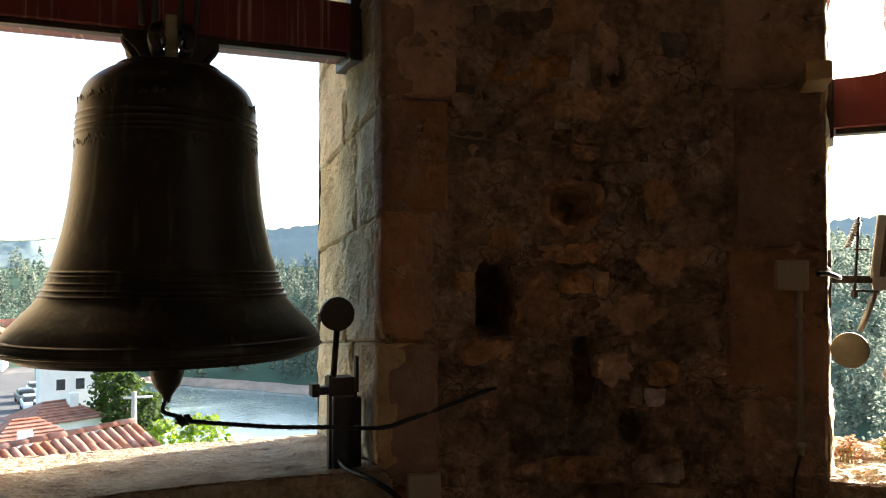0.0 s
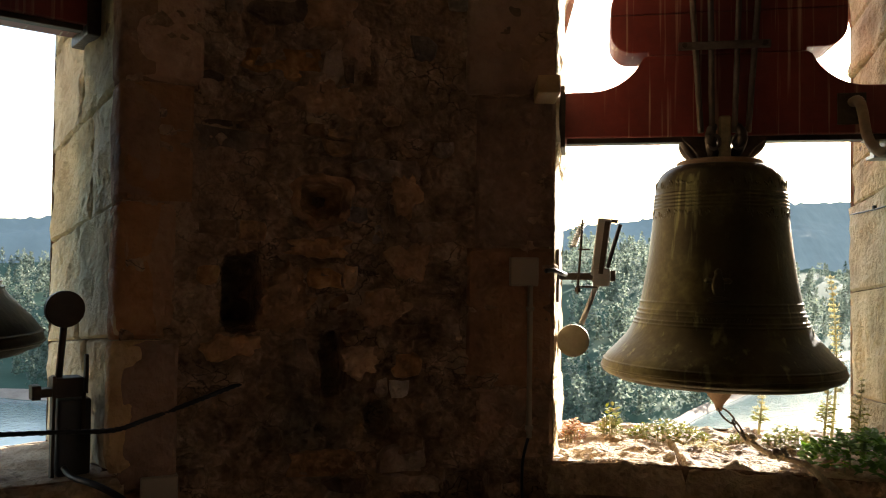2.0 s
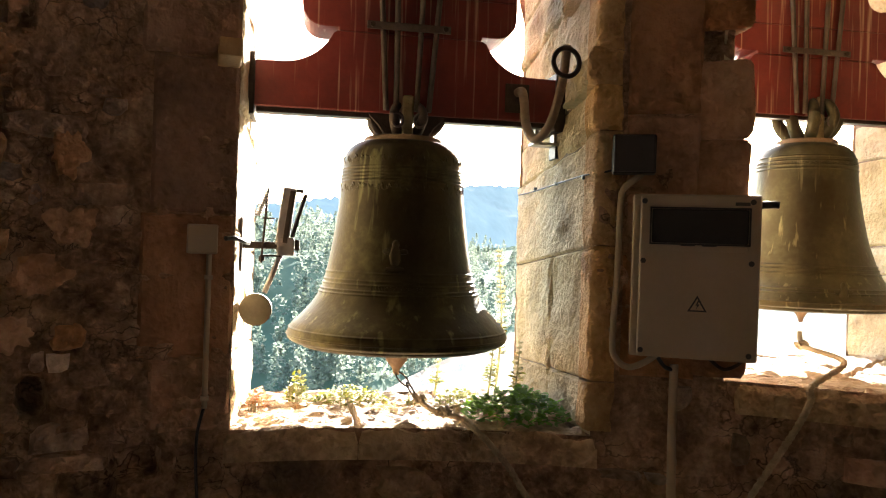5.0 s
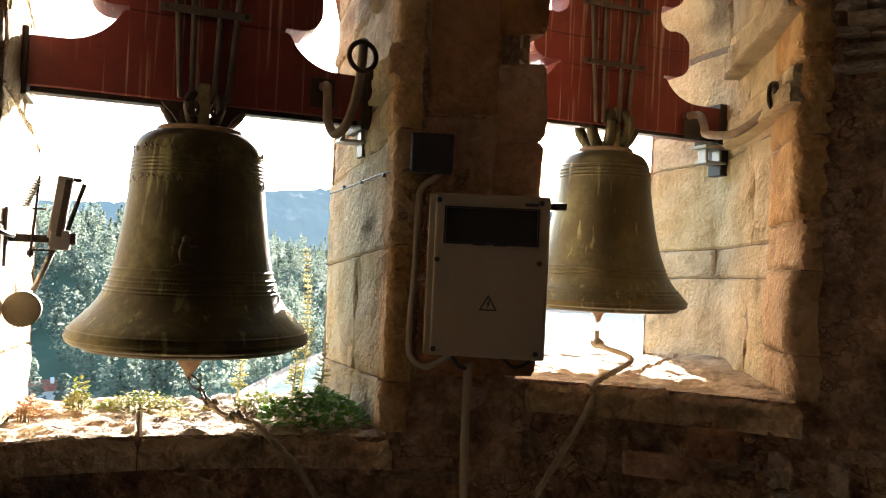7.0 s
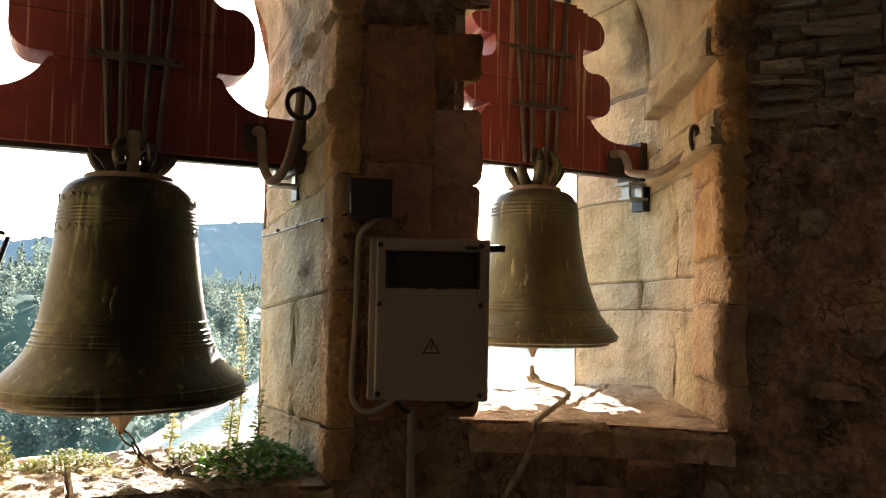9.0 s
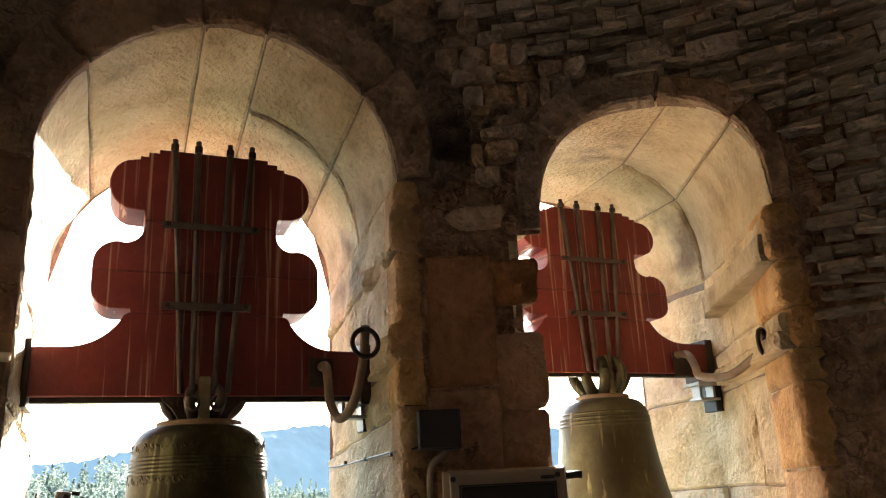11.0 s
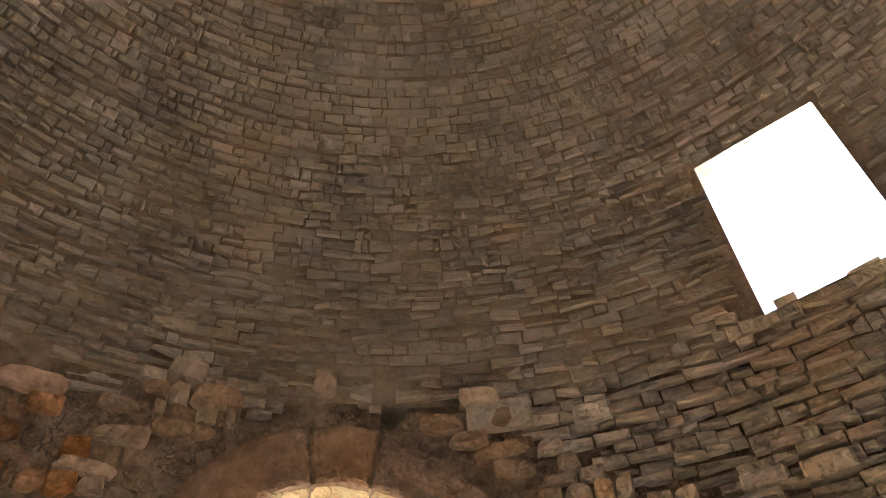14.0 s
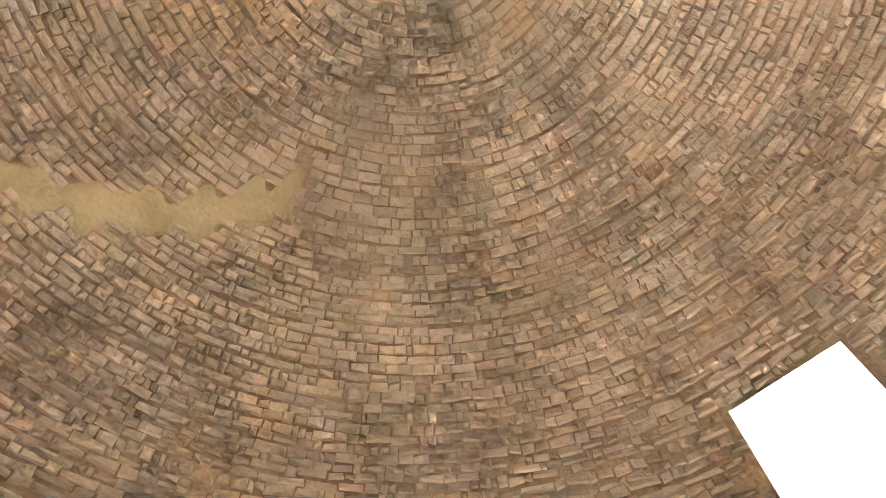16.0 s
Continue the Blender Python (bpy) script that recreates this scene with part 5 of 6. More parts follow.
# road strip and parked cars
verts, faces = [], []
for k in range(20):
    r0 = 74 + k * 4.5
    for dx in (-2.6, 2.6):
        p = polar(125.9 - 0.02 * k, r0, 0) @ Vector((dx - 1.0, 0, 0))
        verts.append((p.x, p.y, -8 - r0 * 0.05 + 0.06))
for k in range(19):
    faces.append((2 * k, 2 * k + 1, 2 * k + 3, 2 * k + 2))
tagged(new("road", mesh_of("road", verts, faces, M["tarmac"])), "grey village road below the tower", "road", kind="structure")


def car(m, col, label):
    key = "paint_" + str(len(M))
    M[key] = rough_surface("car_paint", [(0.1, col), (0.8, tuple(min(1, q * 1.2) for q in col))], 2, 10, rough=0.3, bump=0.0, vary=0.02)
    c = thing("car", m, label, "car", "parked cars")
    part("body", box_bm(1.7, 4.1, 0.65, (0, 0, 0.62), 0.16, 3), M[key], c)
    part("cabin", box_bm(1.5, 2.2, 0.6, (0, 0.15, 1.15), 0.22, 3), M["dark_glass"], c)
    part("roof", box_bm(1.3, 1.5, 0.05, (0, 0.15, 1.46), 0.02), M[key], c)
    for sx in (-0.78, 0.78):
        for sy in (-1.25, 1.25):
            part("wheel", cyl_bm(0.32, 0.2, (sx, sy, 0.32), "X", 18), M["black"], c)
    return c


for a, r, t, col, lab in ((125.2, 88, 5, (0.55, 0.57, 0.6), "silver car parked by the road"), (125.5, 96, 8, (0.08, 0.09, 0.1), "dark car parked by the road"), (124.9, 104, 8, (0.5, 0.5, 0.5), "grey car parked by the road"), (124.6, 82, 0, (0.35, 0.38, 0.42), "grey hatchback parked below the house")):
    car(polar(a, r, -8 - r * 0.05) @ pose(0, 0, 0.05, 0, 0, t), col, lab)
pole = thing("utility_pole", polar(119.2, 46, -12.5), "pale concrete utility pole with crossarm", "utility pole")
part("post", tube_mesh("post", [(0, 0, 0), (0, 0, 7.4)], lambda q: 0.22 - 0.08 * q, M["concrete"], 8), M["concrete"], pole)
part("crossarm", box_bm(1.5, 0.12, 0.12, (0.2, 0, 7.1), 0.02), M["concrete"], pole)

# tiled church roof close below


def near_roof():
    """Gabled barrel-tile roof; x runs along the ridge to its gable end at 0, the slope falls towards -y."""
    o = thing("church_annex", Matrix.Translation((-7.496, 17.812, -2.0)) @ Matrix.Rotation(radians(60.5), 4, "Z") @ pose(0, 0, 0, 0, -1.6, 0), "clay barrel-tile roof of the church annex beside the tower", "building")
    slope, w, L = 22, 5.2, 3.6
    c, q = math.cos(radians(slope)), math.sin(radians(slope))
    part("wall", box_bm(w - 0.3, 2 * L * c - 0.6, 10.0, (-w / 2 - 0.1, 0, -5.0 - L * q)), M["white_wall"], o)
    bm = bmesh.new()
    sec = [(-L * c, -L * q), (0, 0), (L * c, -L * q), (L * c, -L * q - 0.1), (0, -0.1), (-L * c, -L * q - 0.1)]
    ends = [[bm.verts.new((x, y, z - 0.03)) for y, z in sec] for x in (-w, 0)]
    for i in range(6):
        bm.faces.new((ends[0][i], ends[0][(i + 1) % 6], ends[1][(i + 1) % 6], ends[1][i]))
    for e in ends:
        bm.faces.new(e[:2] + e[4:])
        bm.faces.new(e[1:5])
    roof = part("roof", bm, M["roof_tile"], o)
    n = 10
    verts, faces = [], []
    for end, rr in ((0.0, 0.075), (0.42, 0.095)):
        for k in range(n + 1):
            w0 = math.pi * k / n
            for f in (1.0, 0.84):
                verts.append((rr * f * math.cos(w0), -end, rr * f * math.sin(w0)))
    m2 = 2 * (n + 1)
    for k in range(n):
        i = 2 * k
        faces += [(i, i + 2, m2 + i + 2, m2 + i), (i + 1, m2 + i + 1, m2 + i + 3, i + 3), (m2 + i, m2 + i + 2, m2 + i + 3, m2 + i + 1)]
    tile = mesh_of("tile", verts, faces, M["roof_tile"], True)
    rr = random.Random(4)

    def put(name, m):
        ob = new(name, tile)
        ob.parent = roof
        ob.matrix_basis = m

    for i in range(25):
        x = -0.1 - i * 0.205
        for j in range(9):
            d = 0.08 + j * 0.385
            put("tile", pose(x + rr.uniform(-0.01, 0.01), -d * c, -d * q + rr.uniform(-0.005, 0.005), slope + 2, 0, rr.uniform(-2, 2)))
    for i in range(13):
        put("ridge_tile", pose(-0.05 - i * 0.39, 0.0, 0.04 + rr.uniform(-0.005, 0.005), 0, 0, -90 + rr.uniform(-2, 2)) @ Matrix.Diagonal((1.3, 1, 1.1, 1)))
    return o


near_roof()


# trees: a tapered trunk with limbs, and a crown of many small leaves
def crown(verts, faces, rr, base, height, width, n, size, pine):
    for _ in range(n):
        q = rr.random()
        if pine:
            z = height * (0.22 + 0.78 * q)
            rad = width * (1 - q) ** 0.8 * rr.uniform(0.25, 1.05) + 0.1
        else:
            z = height * (0.25 + 0.75 * q)
            rad = width * math.sqrt(max(0.02, 1 - ((q - 0.45) / 0.58) ** 2)) * rr.uniform(0.3, 1.05)
        a = rr.uniform(0, 6.283)
        rad *= 0.8 + 0.35 * noise.noise(Vector((math.cos(a) * 1.3, math.sin(a) * 1.3, z * 0.35 + base.x)))
        p = base + Vector((rad * math.cos(a), rad * math.sin(a), z))
        k = len(verts)
        d = Vector((rr.uniform(-1, 1), rr.uniform(-1, 1), rr.uniform(-0.6, 0.8))).normalized() * size * rr.uniform(0.5, 1.3)
        s = d.cross(Vector((rr.uniform(-1, 1), rr.uniform(-1, 1), rr.uniform(-1, 1)))).normalized() * size * rr.uniform(0.35, 0.8)
        verts.extend((p - d, p + s, p + d * 0.9, p - s * 0.9))
        faces.append((k, k + 1, k + 2, k + 3))


def tree(m, height, width, n, size, mat, label, seed, pine=False):
    rr = random.Random(seed)
    t = thing("tree", m, label, "tree", "trees below the tower")
    part("trunk", tube_mesh("trunk", curve_pts([(0, 0, 0), (0.1, 0, height * 0.35), (0.0, 0.1, height * 0.8)], 4), lambda q: height * 0.022 * (1 - 0.8 * q) + 0.02, M["bark"], 7), M["bark"], t)
    for k in range(5):
        a = k * 1.26
        part("limb", tube_mesh("limb", [(0, 0, height * (0.3 + 0.08 * k)), (width * 0.6 * math.cos(a), width * 0.6 * math.sin(a), height * (0.5 + 0.09 * k))], lambda q: height * 0.008 * (1 - q) + 0.01, M["bark"], 5), M["bark"], t)
    v, f = [], []
    crown(v, f, rr, Vector((0, 0, 0)), height, width, n, size, pine)
    part("crown", mesh_of("crown", v, f, M[mat]), M[mat], t)
    return t


M["foliage"] = rough_surface("foliage", [(0.1, (0.03, 0.055, 0.014)), (0.6, (0.065, 0.10, 0.026)), (0.9, (0.13, 0.16, 0.045))], 0.8, 8, rough=0.7, bump=0.1, vary=0.35, island=True)
M["bright_foliage"] = rough_surface("bright_foliage", [(0.1, (0.11, 0.18, 0.03)), (0.6, (0.20, 0.29, 0.05)), (0.9, (0.32, 0.39, 0.09))], 0.8, 8, rough=0.7, bump=0.1, vary=0.35, island=True)
M["olive"] = rough_surface("grey_olive_foliage", [(0.1, (0.10, 0.12, 0.07)), (0.9, (0.26, 0.28, 0.18))], 0.8, 8, rough=0.7, bump=0.1, vary=0.3, island=True)
# lighter and bluer than pine: the haze over the slope is in the colour
M["far_foliage"] = rough_surface("haze_pale_pine", [(0.1, (0.11, 0.138, 0.105)), (0.6, (0.185, 0.22, 0.17)), (0.9, (0.26, 0.295, 0.23))], 0.02, 0.4, rough=0.9, bump=0.0, vary=0.3, island=True)
for key in ("foliage", "bright_foliage", "olive", "far_foliage"):
    M[key].node_tree.nodes["Principled BSDF"].inputs["Specular IOR Level"].default_value = 0.1
    leafy(M[key], 0.62)
for a, r, z, h, w, n, s, mat, lab in (
        (115.6, 19, -6.2, 4.4, 1.15, 1500, 0.10, "bright_foliage", "bright green leafy tree just below the tower"),
        (117.6, 24, -7.6, 4.8, 1.2, 1300, 0.11, "bright_foliage", "leafy green tree below the sill"),
        (114.4, 22, -6.6, 3.6, 0.8, 900, 0.09, "bright_foliage", "low leafy green tree by the wall"),
        (120.6, 62, -11.6, 6.4, 2.2, 1400, 0.24, "foliage", "dark green tree beside the white house"),
        (119.6, 60, -11.8, 6.0, 1.8, 1200, 0.24, "foliage", "dark green tree behind the pole"),
        (118.2, 58, -12.0, 5.0, 1.8, 1100, 0.22, "foliage", "green tree above the lake"),
        (121.0, 44, -10.8, 3.4, 1.5, 1100, 0.15, "olive", "grey-green olive tree in the village"),
        (119.9, 40, -10.6, 2.6, 1.3, 900, 0.14, "olive", "grey-green bush by the roofs"),
        (127.3, 34, -9.8, 3.4, 1.3, 900, 0.14, "foliage", "dark shrub at the village edge")):
    tree(polar(a, r, z), h, w, n, s, mat, lab, int(a * 10))


def woods(far, count, seed):
    """Pines and mixed woods on the slopes round the lake: the near slopes, or the far hills."""
    rr = random.Random(seed)
    v, f = [], []
    while count:
        a = rr.uniform(14, 136)
        s = shore(a)
        edge = s + 190
        r0 = edge + rr.random() * 700 if far else s + 3 + rr.random() * 187
        if a > 119 and r0 < 150:
            continue
        z = ground_z(a, r0)
        if z < LAKE + 0.5:
            continue
        h = rr.uniform(6, 12)
        b = Vector((CX + r0 * math.cos(radians(a)), CY + r0 * math.sin(radians(a)), z - 0.8))
        crown(v, f, rr, b, h, h * rr.uniform(0.2, 0.36), 34 if far else 110, 1.6 if far else 0.55, rr.random() < 0.6)
        count -= 1
    return mesh_of("woods", v, f, M["hazed_hill_woods" if far else "far_foliage"])


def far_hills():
    """Wooded ridges behind the lake, far enough not to shift: a bumpy canopy, steep to stay unlit, up to the skyline.
    """
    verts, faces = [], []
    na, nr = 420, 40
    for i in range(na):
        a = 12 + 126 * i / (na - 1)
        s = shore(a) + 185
        # steep enough to keep the low sun off the slope
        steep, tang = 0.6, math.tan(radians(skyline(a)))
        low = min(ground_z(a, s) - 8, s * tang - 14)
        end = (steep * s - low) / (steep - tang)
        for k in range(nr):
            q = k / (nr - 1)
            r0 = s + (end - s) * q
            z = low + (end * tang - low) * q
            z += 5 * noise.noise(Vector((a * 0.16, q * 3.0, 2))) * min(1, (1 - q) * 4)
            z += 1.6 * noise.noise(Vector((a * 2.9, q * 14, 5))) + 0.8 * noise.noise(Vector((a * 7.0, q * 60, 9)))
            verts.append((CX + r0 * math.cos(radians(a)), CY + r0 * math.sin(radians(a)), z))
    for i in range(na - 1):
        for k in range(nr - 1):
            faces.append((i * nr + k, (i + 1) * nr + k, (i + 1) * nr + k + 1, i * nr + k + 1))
    return mesh_of("backdrop", verts, faces, M["hazed_hill_woods"], True)


# distance haze is put into the woods' blue tint and a faint glow
M["hazed_hill_woods"] = rough_surface("hazed_blue_woods", [(0.1, (0.06, 0.085, 0.085)), (0.6, (0.105, 0.14, 0.135)), (0.9, (0.16, 0.195, 0.175))], 0.012, 0.09, rough=0.95, bump=0.3, vary=0.02, dist=2.0)
hill = M["hazed_hill_woods"].node_tree.nodes["Principled BSDF"]
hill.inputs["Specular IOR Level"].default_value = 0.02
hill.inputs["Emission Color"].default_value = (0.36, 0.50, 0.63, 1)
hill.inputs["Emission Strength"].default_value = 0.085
tagged(new("backdrop", far_hills()), "wooded hills behind the lake, haze given by blue tint and glow", "hills", kind="structure")
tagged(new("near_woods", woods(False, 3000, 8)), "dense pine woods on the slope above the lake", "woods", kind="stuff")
# sandy shore line
verts, faces = [], []
for k in range(160):
    a = 12 + k * 0.7
    for dr in (-4, 2):
        r0 = shore(a) + dr + 2 * noise.noise(Vector((a * 0.8, dr, 0)))
        verts.append((CX + r0 * math.cos(radians(a)), CY + r0 * math.sin(radians(a)), LAKE + (0.08 if dr < 0 else 1.6)))
for k in range(159):
    faces.append((2 * k, 2 * k + 1, 2 * k + 3, 2 * k + 2))
M["sand"] = rough_surface("shore_sand", [(0.1, (0.28, 0.18, 0.11)), (0.8, (0.45, 0.33, 0.22))], 0.3, 4, bump=0.3)
tagged(new("shore", mesh_of("shore", verts, faces, M["sand"])), "bare reddish shore along the lake", "shore", kind="structure")


# ---- masonry, piece by piece ----
def block_mesh(surf, u0, u1, v0, v1, nu, nv, lift, edge_u, edge_v, amp, grain, mat, seed, back=0.04, round_=0.014):
    """A dressed or rough stone on a curved face: a gridded front with worn edges and sides that go back into the joint."""
    us = [u0, u0 + edge_u] + [u0 + edge_u + (u1 - u0 - 2 * edge_u) * k / nu for k in range(1, nu)] + [u1 - edge_u, u1]
    vs = [v0, v0 + edge_v] + [v0 + edge_v + (v1 - v0 - 2 * edge_v) * k / nv for k in range(1, nv)] + [v1 - edge_v, v1]
    verts, faces = [], []
    W = len(vs)
    for i, u in enumerate(us):
        for j, v in enumerate(vs):
            rim = i in (0, len(us) - 1) or j in (0, W - 1)
            p = surf(u, v, 0)
            h = lift + amp * fbm(p + Vector((seed, 0, 0)), grain, 3) - (round_ if rim else 0)
            verts.append(surf(u, v, h))
    for i in range(len(us) - 1):
        for j in range(W - 1):
            faces.append((i * W + j, (i + 1) * W + j, (i + 1) * W + j + 1, i * W + j + 1))
    ring = [i * W for i in range(len(us))] + [(len(us) - 1) * W + j for j in range(1, W)] + [i * W + W - 1 for i in range(len(us) - 2, -1, -1)] + [j for j in range(W - 2, 0, -1)]
    where = {}
    for q in ring:
        i, j = divmod(q, W)
        where[q] = len(verts)
        verts.append(surf(us[i], vs[j], -back))
    for a, b in zip(ring, ring[1:] + ring[:1]):
        faces.append((a, where[a], where[b], b))
    me = mesh_of("stone_block", verts, faces, mat, False)
    return me


def lay(parent, surf, u0, u1, v0, v1, gap_u, gap_v, edge_u, edge_v, mat, seed, nu=8, nv=8, lift=0.0, amp=0.008, grain=7, name="stone_block", back=0.04, round_=0.012):
    ob = new(name, block_mesh(surf, u0 + gap_u, u1 - gap_u, v0 + gap_v, v1 - gap_v, nu, nv, lift, edge_u, edge_v, amp, grain, mat, seed, back, round_))
    ob.parent = parent
    return ob


def u_of(o, z, side):
    """Profile parameter of height z on a jamb."""
    s = o.sections[0]
    q = (z - s[5]) / (s[3] - s[5])
    return q if side == "l" else 3 - q


rnd = random.Random(11)
# jamb courses: heights of the joints, and the depth at which a course is split (or None)
COURSES = {
    (OP2, "r"): [(0.77, 0.985, 0.5), (0.985, 1.53, 0.48), (1.53, 1.985, None), (1.985, 2.2, None), (2.2, 2.68, 0.4), (2.68, 2.95, None)],
    (OP2, "l"): [(0.77, 1.06, None), (1.06, 1.55, 0.5), (1.55, 2.05, None), (2.05, 2.5, 0.45), (2.5, 2.95, None)],
    (OP1, "r"): [(0.78, 1.26, 0.42), (1.26, 1.74, 0.5), (1.74, 2.17, 0.4), (2.17, 2.65, 0.55), (2.65, 3.1, None)],
    (OP3, "r"): [(1.03, 1.47, 0.3), (1.47, 1.62, 0.55), (1.62, 2.08, 0.28), (2.08, 2.28, 0.5), (2.28, 2.65, 0.35)],
    (OP3, "l"): [(1.03, 1.5, None), (1.5, 2.0, None), (2.0, 2.65, None)],
    (OP1, "l"): [(0.78, 1.6, None), (1.6, 2.4, None), (2.4, 3.1, None)],
}
for (o, side), courses in COURSES.items():
    par = REVEALS[OPENINGS.index(o)]
    for k, (z0, z1, cut) in enumerate(courses):
        ua, ub = sorted((u_of(o, z0, side), u_of(o, z1, side)))
        spans = [(0, cut), (cut, 1)] if cut else [(0, 1)]
        for v0, v1 in spans:
            g = 0.0025 / (z1 - z0) * abs(ub - ua)
            lay(par, o.place, ua, ub, v0, v1, g, 0.003, 4 * g, 0.014, M["ashlar"], rnd.uniform(0, 50), 8, 8, rnd.uniform(-0.004, 0.008), 0.02, 8)
# arch stones of the soffits: joints by angle round the arch (degrees from the right springing)
ARCHES = {OP2: [0, 36, 77, 98.5, 140, 180], OP3: [0, 40, 75, 120, 180], OP1: [0, 35, 72, 108, 145, 180]}
for o, joints in ARCHES.items():
    par = REVEALS[OPENINGS.index(o)]
    for a0, a1 in zip(joints, joints[1:]):
        ua, ub = 2 - a1 / 180, 2 - a0 / 180
        cuts = [(0, 0.5), (0.5, 1)] if a1 in (77, 36, 40, 75) else [(0, 1)]
        for v0, v1 in cuts:
            lay(par, o.place, ua, ub, v0, v1, 0.0018, 0.004, 0.006, 0.012, M["ashlar"], rnd.uniform(0, 50), 14, 10, rnd.uniform(-0.003, 0.004), 0.010, 5)


M["arch_stone"] = rough_surface("brown_arch_stone", [(0.1, (0.11, 0.07, 0.045)), (0.5, (0.25, 0.17, 0.115)), (0.85, (0.38, 0.28, 0.20))], 3.5, 34, bump=1.0, vary=0.2, dist=0.03, stain=(2.5, (0.12, 0.085, 0.06), 0.58))


def face_of(o):
    """Wall face round an arch: e metres out from the intrados, w degrees round the arch."""
    s = o.sections[0]
    left = o.arch_left(s)
    c, hw = (left + s[2]) / 2, (s[2] - left) / 2

    def surf(w, e, h):
        k = 2 / o.full
        e *= 0.5 + 0.5 * abs(math.sin(radians(w)))
        co, si = math.cos(radians(w)), abs(math.sin(radians(w)))
        x = c + (hw + e) * math.copysign(abs(co) ** k, co)
        z = s[3] + (s[4] + e) * si ** k
        x = max(min(x, R * 0.98), -R * 0.98)
        return wall_at(o.deg - math.degrees(math.asin(x / R)), z, h)
    return surf


for o, joints, thick in ((OP2, [0, 36, 77, 98.5, 140, 180], 0.29), (OP3, [0, 42, 82, 135, 180], 0.15), (OP1, [0, 35, 72, 108, 145, 180], 0.3)):
    for a0, a1 in zip(joints, joints[1:]):
        lay(wall, face_of(o), a0, a1, 0.0, thick + rnd.uniform(-0.06, 0.03), 0.6, 0.0, 1.0, 0.012, M["arch_stone"], rnd.uniform(0, 50), 16, 6, 0.030, 0.03, 6, "arch_stone", 0.06)


def wall_surf(a, z, h):
    return wall_at(a, z, h)


def quoin(a0, a1, z0, z1, lift, mat="plaster", amp=0.016):
    lay(wall, wall_surf, a0, a1, z0, z1, 0.06, 0.004, 0.22, 0.012, M[mat], rnd.uniform(0, 50), 8, 10, lift + 0.010, amp, 7, "corner_stone", 0.06)


e1 = OP1.edge("r")
for z0, z1, w, lift in ((0.2, 0.72, 4.0, 0.012), (0.72, 1.25, 3.7, 0.022), (1.25, 1.74, 3.4, 0.0), (1.74, 2.17, 4.4, 0.006), (2.17, 2.7, 5.0, 0.004), (2.7, 3.1, 4.6, 0.006)):
    quoin(e1 - w, e1 - 0.02, z0, z1, lift)
l2, r2 = OP2.edge("l"), OP2.edge("r")
for z0, z1, w in ((0.77, 1.05, 5.6), (1.05, 1.6, 6.4), (1.6, 2.2, 5.8), (2.2, 2.66, 6.6), (2.66, 2.95, 5.4)):
    quoin(l2 + 0.02, l2 + w, z0, z1, 0.002 + rnd.uniform(0, 0.006), amp=0.01)
l3, r3 = OP3.edge("l"), OP3.edge("r")
# pier between the two openings: rendered in large flat fields
for z0, z1 in ((1.02, 1.5), (1.5, 2.05), (2.05, 2.6)):
    quoin(l3 + 2.0, r2 - 1.9, z0, z1, 0.010, amp=0.014)
# worn impost mouldings on the far opening's right jamb
for z0, z1, lift in ((2.10, 2.17, 0.075), (2.17, 2.24, 0.05), (2.44, 2.55, 0.09), (2.55, 2.62, 0.06)):
    ua, ub = sorted((u_of(OP3, z0, "r"), u_of(OP3, z1, "r")))
    lay(REVEALS[2], OP3.place, ua, ub, 0.0, 0.42, 0.0006, 0.003, 0.004, 0.014, M["ashlar"], rnd.uniform(0, 50), 4, 12, lift, 0.02, 7, "impost_stone", 0.03)
ua, ub = sorted((u_of(OP2, 2.62, "r"), u_of(OP2, 2.72, "r")))
lay(REVEALS[1], OP2.place, ua, ub, -0.015, 0.34, 0.0006, 0.003, 0.004, 0.014, M["ashlar"], 3.3, 4, 12, 0.035, 0.04, 7, "impost_stone", 0.03)
ua, ub = sorted((u_of(OP2, 2.18, "r"), u_of(OP2, 2.30, "r")))
lay(REVEALS[1], OP2.place, ua, ub, -0.02, 0.30, 0.0006, 0.003, 0.004, 0.014, M["ashlar"], 5.3, 4, 12, 0.05, 0.04, 7, "impost_stone", 0.03)
